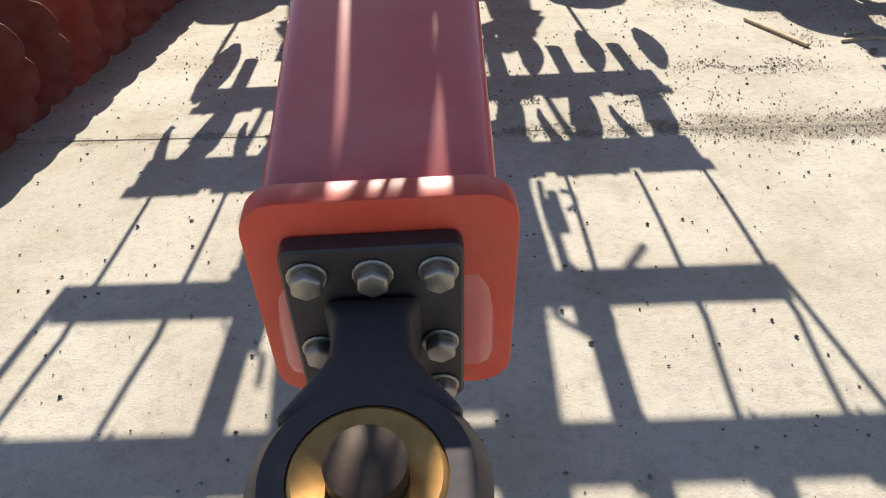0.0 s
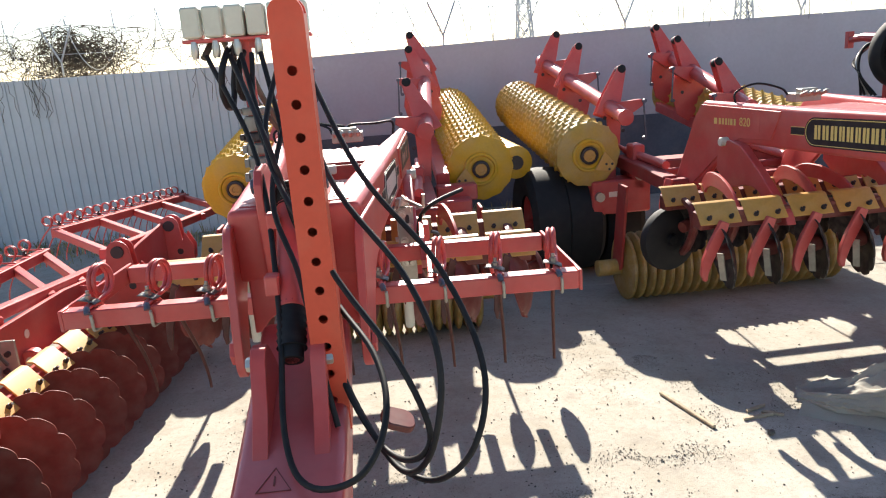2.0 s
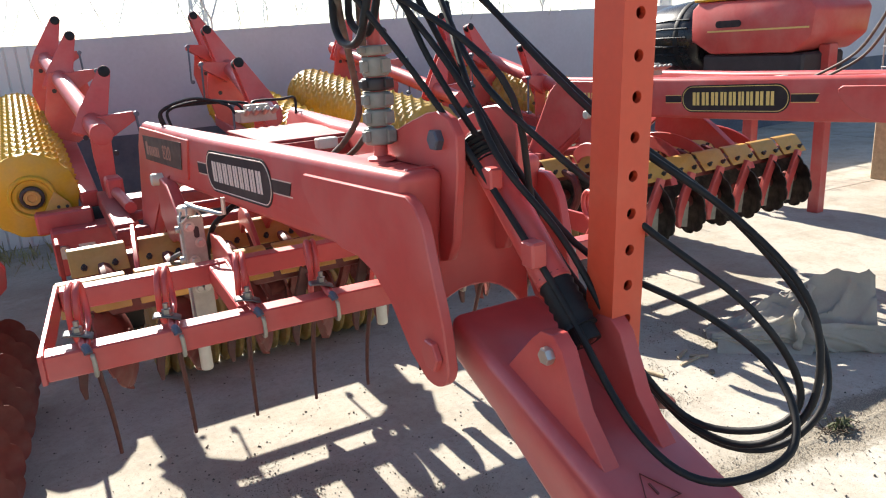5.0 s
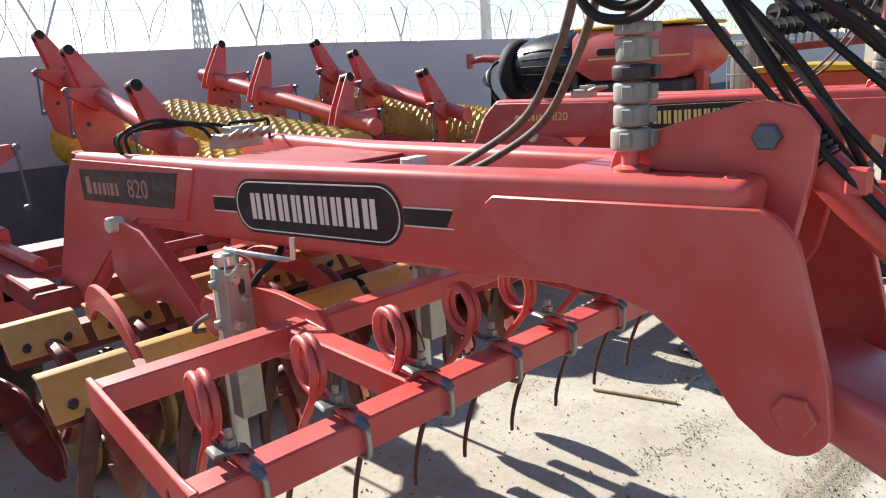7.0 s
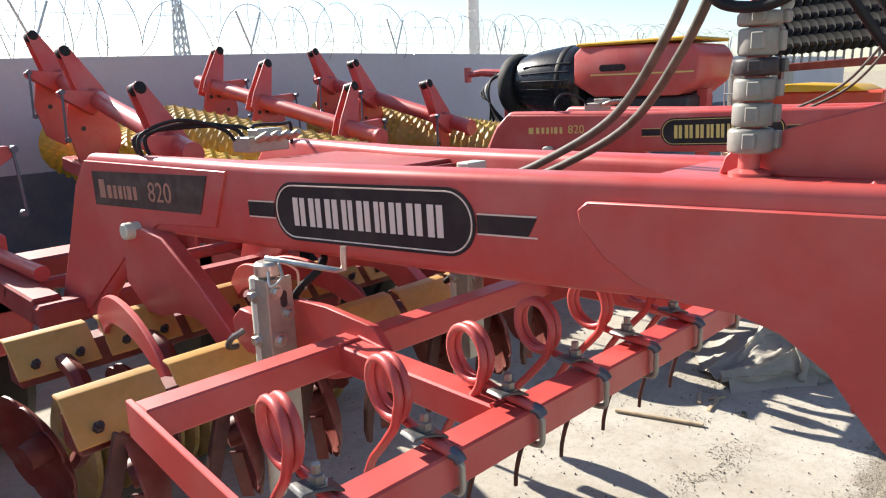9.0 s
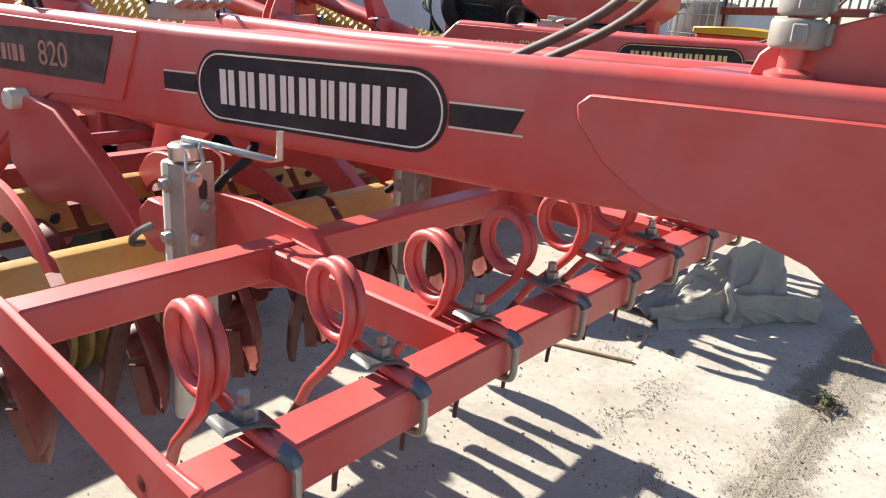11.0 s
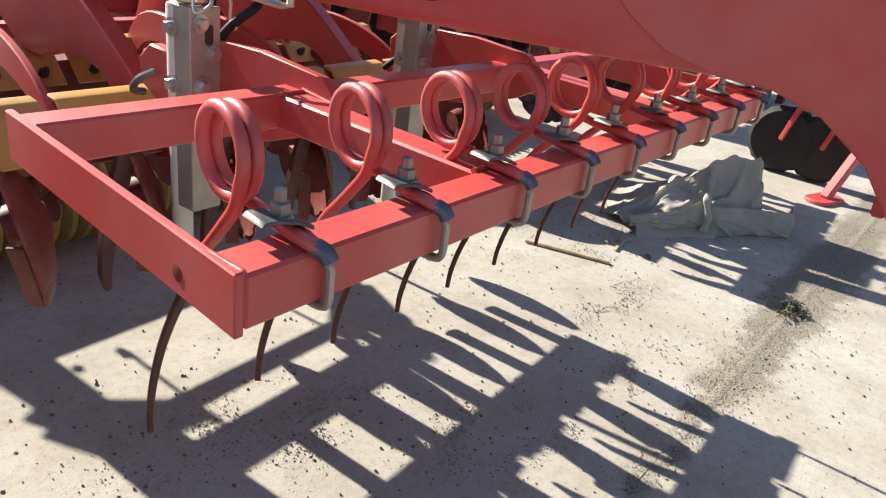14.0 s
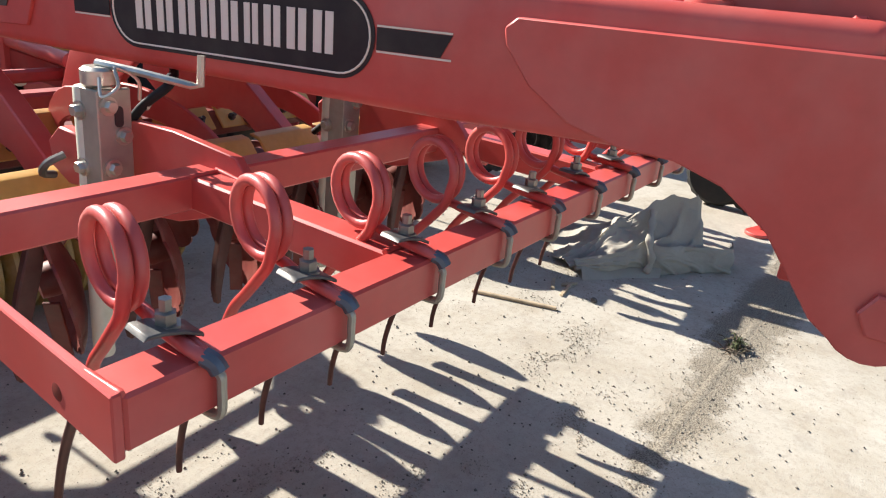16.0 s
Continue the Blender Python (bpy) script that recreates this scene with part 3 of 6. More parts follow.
def model_plate(root, m, back, ink):
    pl = part("model_plate", Geo().prism([(-0.30, -0.055), (0.29, -0.055), (0.34, 0.055), (-0.30, 0.055)], 0, 0.0015, "z", m), back, root, "dark model plate with pale number")
    x = -0.26
    for w in (0.045, 0.03, 0.026, 0.026, 0.014, 0.03, 0.024):
        part("block_mark", Geo().prism([(x, -0.03), (x + w * 0.8, -0.03), (x + w * 0.8, 0.012 if w < 0.04 else 0.03), (x, 0.012 if w < 0.04 else 0.03)], 0.0015, 0.0026, "z", m), ink, pl)
        x += w + 0.006
    word = bpy.data.curves.new("number", "FONT")
    word.body, word.size, word.extrude = "820", 0.085, 0.0006
    word.materials.append(ink)
    ob = new("number", word)
    ob.parent, ob.matrix_basis = pl, m @ move(0.03, -0.03, 0.002)
    return pl


def side_beams(root, s):
    inner, outer = (lambda y: s * (OUT(y) - 0.10 + 0.055 * min(1, max(0, (y - 1.4) / 0.2)))), (lambda y: s * OUT(y))
    body = [(-0.50, 1.402), (0.9, 1.382), (1.80, 1.388), (1.90, 1.30), (2.19, 0.77), (1.93, 0.79), (1.80, 0.88), (1.60, 1.05),
            (1.50, 1.115), (1.38, 1.155), (0.7, 1.165), (0.1, 1.175), (-0.27, 1.19), (-0.47, 1.19)]
    b = part("side_beam", Geo().prism(body, inner, outer), RED, root, bevel=0.026, segs=4)
    cheek = [(-0.02, 1.352), (0.0, 1.335), (-0.005, 1.31), (-0.05, 1.255), (-0.12, 1.21), (-0.20, 1.19), (-0.28, 1.187), (-0.35, 1.165), (-0.42, 1.115), (-0.50, 1.01)]
    cheek += arc(-0.578, 1.028, 0.062, 320, 190, 8) + [(-0.63, 1.10), (-0.575, 1.31), (-0.55, 1.345), (-0.52, 1.362)]
    part("cheek_plate", Geo().prism(cheek, lambda y: s * (OUT(y) - 0.014), lambda y: s * (OUT(y) + 0.010)), RED, b, bevel=0.003)
    turn = ALONG_X if s > 0 else pose(0, 0, 0, 0, 0, 180) @ ALONG_X
    part("pivot_bolt", Geo().lathe([(0.035, 0), (0.035, 0.010), (0.031, 0.013)], 6, move(s * (OUT(-0.58) + 0.009), -0.588, 1.040) @ turn), RED, b, "red painted hexagon pivot bolt")
    # raised edge of the rear doubler
    part("rear_cheek", Geo().prism([(1.81, 1.365), (1.04, 1.36), (1.11, 1.20), (1.40, 1.185), (1.55, 1.115), (1.92, 0.83), (2.14, 0.78), (1.89, 1.28)],
                                   lambda y: s * (OUT(y) - 0.002), lambda y: s * (OUT(y) + 0.007)), RED, b, bevel=0.002)
    return b


def harrow(root, tines, gold):
    """The disc harrow: beams and drawbar in front, two rows of discs, ring roller, and two wings folded up behind."""
    rnd = random.Random(11)
    for s in (-1, 1):
        side_beams(root, s)
        # writing runs from the rear to the front on the left side, and from front to rear on the right
        d = Vector((0.0848 * s, 1, 0)).normalized() * (1 if s > 0 else -1)
        c = Vector((s * (OUT(0.54) + 0.0012), 0.54, 1.279))
        m = frame_of(c, (d + Vector((0, 0, 0.03 if s < 0 else -0.03))), (0, 0, 1))
        brand_sign(root, m, BLACKP, GOLD if gold else PALE, GOLD if gold else TEXTWHITE)
        c = Vector((s * (OUT(1.46) + 0.0085), 1.46, 1.283))
        m2_ = frame_of(c, (d + Vector((0, 0, 0.02 if s < 0 else -0.02))), (0, 0, 1))
        if not gold:
            model_plate(root, m2_, mat("faded_model_plate", (0.045, 0.022, 0.018), 0.5, vary=0.3, scale=12, bump=0.05, dust=0.15), mat("faded_letter", (0.40, 0.20, 0.14), 0.55, vary=0.2, scale=30))
        else:
            word_pl = part("model_plate", Geo().prism([(-0.25, -0.05), (0.25, -0.05), (0.25, 0.05), (-0.25, 0.05)], 0, 0.001, "z", m2_), RED, root)
            x = -0.2
            for w in (0.045, 0.03, 0.026, 0.026, 0.014, 0.03, 0.024):
                part("block_mark", Geo().prism([(x, -0.025), (x + w * 0.7, -0.025), (x + w * 0.7, 0.012), (x, 0.012)], 0.001, 0.0022, "z", m2_), GOLD, word_pl)
                x += w + 0.006
            word = bpy.data.curves.new("number", "FONT")
            word.body, word.size, word.extrude = "820", 0.07, 0.0006
            word.materials.append(GOLD)
            ob = new("number", word)
            ob.parent, ob.matrix_basis = word_pl, m2_ @ move(0.06, -0.025, 0.0018)
    # front box between the cheeks
    fb = part("front_plate", Geo().prism([(-0.15, 1.405), (0.15, 1.405), (0.15, 1.04)] + arc(0, 0.97, 0.15, 30, 150, 8) + [(-0.15, 1.04)], -0.465, -0.445, "y"), RED, root, bevel=0.004)
    part("top_plate", Geo().box((0, -0.27, 1.385), (0.24, 0.345, 0.018)), RED, fb, bevel=0.004)
    part("inner_plate", Geo().box((0, -0.2, 1.29), (0.26, 0.02, 0.17)), RED, fb, bevel=0.004)
    for s in (-1, 1):
        lug = [(-0.195, 1.395), (-0.205, 1.425), (-0.225, 1.445), (-0.33, 1.482), (-0.44, 1.514), (-0.49, 1.520), (-0.535, 1.508), (-0.562, 1.475), (-0.56, 1.41), (-0.528, 1.25), (-0.50, 1.20), (-0.46, 1.19), (-0.46, 1.395)]
        lp = part("cylinder_lug", Geo().prism(lug, s * 0.062, s * 0.084), RED, root, bevel=0.003)
        turn = ALONG_X if s > 0 else pose(0, 0, 0, 0, 0, 180) @ ALONG_X
        q = bolt_geo(0.023, 0.018, 0.0)
        part("lug_bolt", Geo().add(q.v, q.f, move(s * 0.084, -0.49, 1.462) @ turn), BLUE_TIP, lp, "blued hexagon bolt")
    # lift cylinder
    a, b = Vector((0, -0.49, 1.462)), Vector((0.005, -0.85, 1.107))
    at = lambda t: a + (b - a) * t
    cyl = part("lift_cylinder", Geo().tube([at(0.14), at(0.74)], 0.036, 18).tube([at(0.0), at(1.0)], 0.02, 12), RED, root, "red hydraulic lift cylinder", bevel=0.002)
    for t_, w_ in ((0.62, 0.04), (0.26, 0.035)):
        part("port_block", Geo().box(at(t_) + Vector((-0.038, -0.03, 0.02)), (w_ * 0.85, w_, w_ * 1.25)), RED, cyl, bevel=0.004)
    ridges = []
    for i in range(14):
        ridges.append(at(0.70 + 0.24 * i / 13))
    part("lower_sleeve", Geo().tube(ridges, [0.036 if i % 2 else 0.032 for i in range(14)], 16), RUBBER, cyl, "black rubber sleeve", sharp=60)
    part("upper_sleeve", Geo().tube([at(0.03 + 0.13 * i / 11) for i in range(12)], [0.040 if i % 2 else 0.035 for i in range(12)], 16), RUBBER, cyl, sharp=60)
    # drawbar
    TOP = lambda y: 0.70 + 0.345 * (y + 1.70)
    along = Vector((0, -1, -0.345)).normalized()
    up = Vector((1, 0, 0)).cross(along).normalized() * -1 if Vector((1, 0, 0)).cross(along).z < 0 else Vector((1, 0, 0)).cross(along).normalized()
    p_end = Vector((-0.022, -1.74, TOP(-1.74) - 0.012)) - up * 0.11 - Vector((0, 0, 0.013))
    deep = [(-0.54, 0.10), (-0.70, 0.115), (-1.0, 0.17), (-1.3, 0.215), (-1.738, 0.235)]
    side = [(y, TOP(y) - (0.012 if y < -1.7 else 0.0)) for y, d_ in deep] + [(y, TOP(y) - d_) for y, d_ in deep[::-1]]
    bar = part("drawbar", Geo().prism(side, lambda y: -0.115 - 0.038 * max(0, -0.9 - y), lambda y: 0.122 - 0.03 * max(0, -0.9 - y)), RED_BAR, root, "long red drawbar tube", bevel=0.022, segs=3)
    for y, sz in ((-1.05, 0.036), (-1.34, 0.034)):
        c = Vector((-0.03, y, TOP(y))) + up * 0.0012
        mm_ = frame_of(c, (1, 0, 0), -along)
        tri = [(-sz, -sz * 0.8), (sz, -sz * 0.8), (0, sz * 0.9)]
        part("warning_triangle", Geo().tube([mm_ @ Vector((p[0], p[1], 0)) for p in tri], 0.0016, 4, closed=True).tube([mm_ @ Vector((0, -0.014, 0)), mm_ @ Vector((0, 0.010, 0))], 0.0024, 4), DARKRED, bar)
    c = Vector((-0.01, -1.30, TOP(-1.30))) + up * 0.0008
    mm_ = frame_of(c, (1, 0, 0), -along)
    g = Geo()
    for x0, y0, x1, y1 in ((-0.085, -0.09, 0.085, -0.09), (-0.085, 0.04, 0.085, 0.04), (0.02, -0.09, 0.02, 0.04), (-0.085, 0.06, 0.085, 0.06)):
        g.tube([mm_ @ Vector((x0, y0, 0)), mm_ @ Vector((x1, y1, 0))], 0.0009, 4)
    part("label_outline", g, DARKRED, bar)
    up_f = Vector((0, -0.16, 1)).normalized()      # the flange stands steeper than the bar is cut
    mf = frame_of(p_end, (1, 0, 0), up_f)
    if (mf.to_3x3() @ Vector((0, 0, 1))).y > 0:
        mf = frame_of(p_end, (-1, 0, 0), up_f)
    flange = part("end_flange", Geo().prism(round_rect(0.274, 0.292, 0.04, 6), -0.005, 0.028, "z", mf), FLANGE, root, "orange-red end flange of the drawbar", bevel=0.003, segs=2)
    pad = part("hitch_pad", Geo().prism(round_rect(0.180, 0.245, 0.012, 3), 0.028, 0.053, "z", mf @ move(-0.010, -0.016, 0)), IRON, flange, "dark steel hitch pad", bevel=0.003)
    bg = bolt_geo(0.0175, 0.015, 0.0205)
    bolt = data_of("bolt", bg, BOLT, 0.0015)
    for x in (-0.064, 0.0, 0.064):
        for y in (0.074, -0.034, -0.112):
            if not (x == 0.0 and y < 0.05):
                again("bolt", bolt, pad, mf @ move(x - 0.010, y, 0.053) @ pose(0, 0, 0, 0, 0, rnd.uniform(0, 60)))
    mn = mf @ frame_of((-0.014, 0, 0.055), (1, 0, 0), (0, 0, 1))
    g = Geo().prism([(-0.052, 0.0), (0.052, 0.0), (0.038, 0.03), (0.040, 0.075), (0.086, 0.14), (-0.086, 0.14), (-0.040, 0.075), (-0.038, 0.03)], -0.048, 0.048, "z", mn)
    eye = part("drawbar_eye", g, IRON, flange, "dark cast drawbar eye with a bronze bush", bevel=0.012, segs=3)
    mr = mn @ move(0, 0.20, 0)
    part("eye_ring", Geo().lathe([(0.066, -0.05), (0.088, -0.05), (0.102, -0.03), (0.102, 0.03), (0.088, 0.05), (0.066, 0.05), (0.066, -0.05)], 40, mr), IRON, eye, sharp=50)
    part("bush_ring", Geo().lathe([(0.034, -0.045), (0.061, -0.052), (0.066, -0.048), (0.066, 0.048), (0.062, 0.055), (0.039, 0.052), (0.035, 0.047), (0.034, -0.045)], 40, mr), BRONZE, eye, "worn bronze bush")
    # brown cup lining the bush, darker than the bronze and closed below
    part("bush_bore", Geo().lathe([(0.0335, 0.0), (0.0335, -0.07), (0.0, -0.075)], 32, mr, caps=False), mat("dark_brown_bore", (0.055, 0.034, 0.022), 0.45, 0.4, vary=0.3, scale=30, bump=0.2), eye, "dark brown bore with a closed bottom")
    for s in (-1, 1):
        lug = [(-0.68, 1.0), (-0.80, 1.125)] + [(-0.825, 1.145), (-0.86, 1.147), (-0.885, 1.125), (-0.93, 1.02), (-1.01, 0.925), (-1.03, TOP(-1.03) - 0.01), (-0.68, TOP(-0.68) - 0.01)]
        lp = part("drawbar_lug", Geo().prism(lug, s * 0.050, s * 0.084), RED, bar, bevel=0.005)
        turn = ALONG_X if s > 0 else pose(0, 0, 0, 0, 0, 180) @ ALONG_X
        g = Geo()
        q = bolt_geo(0.017, 0.016, 0.0)
        g.add(q.v, q.f, move(s * 0.084, -0.85, 1.107) @ turn)
        part("pin_bolt", g, STEEL, bar)
    part("sleeve_foot", Geo().tube([at(0.9), at(1.0)], 0.028, 14), RUBBER, cyl)
    # parking stand with pin holes
    stand_a, stand_b = Vector((0.088, -0.860, 1.862)), Vector((0.210, -0.815, 0.93))
    dn = (stand_b - stand_a).normalized()
    ms = frame_of(stand_a, (1, 0, 0), -dn)
    length, half, hole = (stand_b - stand_a).length, 0.036, 0.0105
    g = Geo()
    cells = [(-0.0 + 0.110 + 0.0683 * k) for k in range(12)]
    edges = [cells[0] - 0.034] + [c + 0.034 for c in cells]
    zf = half
    for c, (e0, e1) in zip(cells, zip(edges, edges[1:])):
        n = 16
        cir = [(hole * math.cos(2 * math.pi * j / n), -c + hole * math.sin(2 * math.pi * j / n)) for j in range(n)]
        sq = []
        for j in range(n):
            ca, sa = math.cos(2 * math.pi * j / n), math.sin(2 * math.pi * j / n)
            k = 1 / max(abs(ca), abs(sa))
            sy = (c - e0) if sa > 0 else (e1 - c)
            sq.append((half * ca * k, -c + sy * sa * k))
        vs = [(x, y, half) for x, y in sq] + [(x, y, half) for x, y in cir] + [(x, y, half - 0.012) for x, y in cir]
        fs = [(j, (j + 1) % n, n + (j + 1) % n, n + j) for j in range(n)] + [(n + j, n + (j + 1) % n, 2 * n + (j + 1) % n, 2 * n + j) for j in range(n)]
        g.add(vs, fs, ms)
    e0, e1 = edges[0], edges[-1]
    for y0, y1 in ((0.0, e0), (e1, length)):
        if y1 > y0:
            g.add([(-half, -y0, half), (half, -y0, half), (half, -y1, half), (-half, -y1, half)], [(0, 1, 2, 3)], ms)
    for q in ([(-half, 0), (-half, -length)], [(half, 0), (half, -length)]):
        x = q[0][0]
        g.add([(x, 0, half), (x, -length, half), (x, -length, -half), (x, 0, -half)], [(0, 1, 2, 3)], ms)
    g.add([(-half, 0, -half), (half, 0, -half), (half, -length, -half), (-half, -length, -half)], [(0, 1, 2, 3)], ms)
    g.prism([(-half, 0)] + arc(0, 0, half, 180, 0, 8) + [(half, 0)], half - 0.012, half, "z", ms).prism([(-half, 0)] + arc(0, 0, half, 180, 0, 8) + [(half, 0)], -half, -half + 0.012, "z", ms)
    stand = part("parking_stand", g, ORANGE, root, "orange-red parking stand leg with a row of pin holes")
    part("stand_foot", Geo().prism(round_rect(0.085, 0.07, 0.025, 5), -0.010, 0.010, "z", move(0.232, -0.80, 0.905) @ pose(0, 0, 0, 14, 24, 10)), DARKRED, stand, "dark red foot plate", bevel=0.003)
    # hose post with stroke collars and coupling bracket
    rod = part("hose_post", Geo().tube([(-0.112, -0.256, 1.385), (-0.107, -0.268, 1.90)], 0.017, 12), RED, root, "red hose post")
    part("post_foot", Geo().lathe([(0.034, 0), (0.034, 0.006), (0.020, 0.012)], 14, move(-0.11, -0.258, 1.398)), RED, rod)
    zc = 1.436
    for k, (h, r, mt) in enumerate(((0.042, 0.036, GREY), (0.04, 0.032, GREY), (0.038, 0.033, GREY), (0.03, 0.036, IRON), (0.045, 0.031, GREY), (0.024, 0.035, GREY))):
        t = (zc - 1.385) / 0.595
        c = Vector((-0.112 + 0.006 * t, -0.256 - 0.013 * t, zc))
        g = Geo().lathe([(r * 0.9, 0), (r, 0.004), (r, h - 0.006), (r * 0.9, h - 0.002)], 18, move(*c))
        g.box(c + Vector((-r - 0.002, -0.012, h / 2)), (0.014, 0.02, h * 0.6)).box(c + Vector((r * 0.4, -r, h / 2)), (0.022, 0.012, h * 0.7))
        part("stroke_collar", g, mt, rod, "grey clip-on stroke collar" if mt is GREY else "black clip-on stroke collar", bevel=0.002)
        zc += h + 0.001
    bracket_ob = part("hose_bracket", Geo().box((-0.09, -0.30, 1.846), (0.35, 0.05, 0.010)).box((-0.09, -0.272, 1.87), (0.05, 0.012, 0.10)), RED, root, bevel=0.002)
    for k in range(6):
        x = -0.235 + 0.058 * k
        part("coupling_block", Geo().box((x, -0.305, 1.894), (0.05, 0.055, 0.082)), CREAM, bracket_ob, "cream plastic coupling block", bevel=0.005)
        part("coupler", Geo().lathe([(0.008, 0), (0.011, 0.01), (0.011, 0.03), (0.008, 0.045)], 10, move(x, -0.32, 1.80)), STEEL, bracket_ob)
    # hoses
    loop_a = [(-0.206, -0.318, 1.805), (-0.078, -0.484, 1.530), (-0.022, -0.777, 1.214), (-0.009, -0.985, 0.998), (0.045, -1.103, 0.937), (0.158, -1.165, 0.983), (0.216, -1.097, 1.069), (0.197, -0.950, 1.147), (0.083, -0.719, 1.257), (0.009, -0.499, 1.523), (-0.057, -0.332, 1.805)]
    loop_b = [(-0.112, -0.322, 1.805), (-0.034, -0.532, 1.553), (0.056, -0.685, 1.245), (0.113, -0.842, 1.051), (0.189, -0.939, 0.926), (0.260, -1.054, 0.941), (0.302, -1.079, 1.015), (0.242, -1.014, 1.163), (0.112, -0.853, 1.326), (-0.031, -0.602, 1.565), (-0.002, -0.339, 1.805)]
    loop_c = [(-0.144, -0.312, 1.805), (-0.022, -0.637, 1.586), (0.044, -0.654, 1.293), (0.101, -0.809, 1.082), (0.180, -0.917, 0.927), (0.247, -1.026, 0.896), (0.305, -1.101, 0.993), (0.332, -1.067, 1.164), (0.276, -0.939, 1.316), (0.123, -0.727, 1.510), (0.029, -0.400, 1.805)]
    loop_d = [(-0.082, -0.331, 1.805), (-0.069, -0.450, 1.616), (0.038, -0.605, 1.328), (0.099, -0.816, 1.090), (0.196, -0.931, 0.905), (0.298, -1.031, 0.873), (0.392, -1.073, 0.968), (0.428, -0.996, 1.118), (0.354, -0.844, 1.306), (0.191, -0.661, 1.506), (0.046, -0.361, 1.805)]
    drop = [(0.05, -0.32, 1.74), (0.0, -0.45, 1.62), (-0.03, -0.62, 1.44), (0.03, -0.75, 1.28), (0.07, -0.86, 1.10), (0.10, -0.93, 0.97)]
    feed_a = [(-0.22, -0.30, 1.80), (-0.18, -0.24, 1.86), (-0.15, -0.175, 1.74), (-0.10, -0.095, 1.625), (-0.03, 0.045, 1.487), (-0.005, 0.24, 1.385), (0.01, 0.40, 1.325), (0.02, 0.52, 1.25)]
    feed_b = [(-0.14, -0.30, 1.80), (-0.12, -0.26, 1.86), (-0.11, -0.20, 1.74), (-0.07, -0.12, 1.615), (0.0, 0.02, 1.475), (0.03, 0.20, 1.38), (0.05, 0.36, 1.32), (0.06, 0.48, 1.25)]
    coil_a = [(-0.170, -0.185, 1.727), (-0.170, -0.194, 1.699), (-0.170, -0.223, 1.671), (-0.170, -0.265, 1.661), (-0.170, -0.306, 1.665), (-0.170, -0.339, 1.684), (-0.170, -0.355, 1.711), (-0.160, -0.360, 1.771), (-0.150, -0.270, 1.827), (-0.160, -0.180, 1.787), (-0.170, -0.185, 1.727)]
    coil_b = [(-0.130, -0.182, 1.730), (-0.130, -0.199, 1.705), (-0.130, -0.241, 1.686), (-0.130, -0.283, 1.687), (-0.130, -0.311, 1.706), (-0.130, -0.319, 1.716), (-0.120, -0.324, 1.776), (-0.110, -0.251, 1.820), (-0.120, -0.177, 1.790), (-0.130, -0.182, 1.730)]
    hoses = [loop_a, loop_b, loop_c, loop_d, drop, feed_a, feed_b, coil_a, coil_b]
    for k, h in enumerate(hoses if tines else hoses[5:7]):
        part("hydraulic_hose", Geo().tube(smooth_path(h, 7), 0.0070 if k < 5 else 0.0090, 9), HOSE if h in (feed_a, feed_b) else RUBBER, root, "dusty grey hydraulic hose" if h in (feed_a, feed_b) else "black rubber hydraulic hose", sharp=60)
    part("hose_clip", Geo().prism(round_rect(0.07, 0.045, 0.008, 3), 1.345, 1.378, "z", move(0.02, 0.46, 0)), CREAM, root, "small cream plastic hose clip", bevel=0.003)
    # valve block and plate between the beams
    g = Geo().box((0.06, 1.43, 1.395), (0.16, 0.10, 0.05)).box((0.06, 1.40, 1.43), (0.10, 0.06, 0.03))
    for k in range(4):
        g.lathe([(0.012, 0), (0.012, 0.07)], 8, move(0.0 + 0.04 * k, 1.36, 1.41) @ pose(0, 0, 0, 72, 0, 0))
    part("valve_block", g, GALV, root, "galvanised hydraulic valve block", bevel=0.003)
    for k in range(4 if tines else 1):
        x, e_ = -0.02 + 0.04 * k, (-0.345, -0.305, -0.325, 0.32)[k]
        part("valve_hose", Geo().tube(smooth_path([(x, 1.46, 1.41), (x - 0.03, 1.49, 1.45), ((x + e_) / 2, 1.52, 1.485 - 0.012 * k), (e_ * 0.93, 1.50 + 0.03 * k, 1.445), (e_ * 0.93, 1.50 + 0.03 * k, 1.37)], 6), 0.0065, 8), RUBBER, root)
    part("deck_plate", Geo().box((0.05, 0.95, 1.355), (0.34, 0.55, 0.012)).box((0.05, 0.68, 1.32), (0.36, 0.06, 0.06)), SHADERED, root, bevel=0.003)
    # hidden plate added between the beams only to fill in their ground shadow
    part("shadow_plate", Geo().box((0.02, 1.30, 1.20), (0.40, 0.46, 0.012)), SHADERED, root, bevel=0.003)
    part("cross_tube", Geo().box((0, 1.985, 0.83), (1.1, 0.085, 0.085)), SHADERED, root, bevel=0.012)
    part("rear_frame_bar", Geo().box((0.0, 2.285, 0.868), (1.10, 0.04, 0.05)), SHADERED, root, bevel=0.01)
    part("axle_beam", Geo().box((0.0, 2.84, 0.825), (1.0, 0.22, 0.12)), SHADERED, root, bevel=0.012)
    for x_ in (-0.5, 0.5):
        part("frame_rail", Geo().beam((x_, 2.0, 0.84), (x_, 2.9, 0.88), 0.10, 0.10), SHADERED, root, bevel=0.008)
    # link arms beside the beams
    for s in (-1, 1):
        pl = [(1.60, 1.09), (1.56, 1.15), (1.46, 1.172), (1.335, 1.155), (1.146, 1.045), (0.96, 0.912), (0.86, 0.85), (0.83, 0.79), (0.92, 0.77), (1.05, 0.862), (1.13, 0.92), (1.20, 0.937), (1.30, 0.93), (1.40, 0.90), (1.49, 0.90), (1.61, 0.98)]
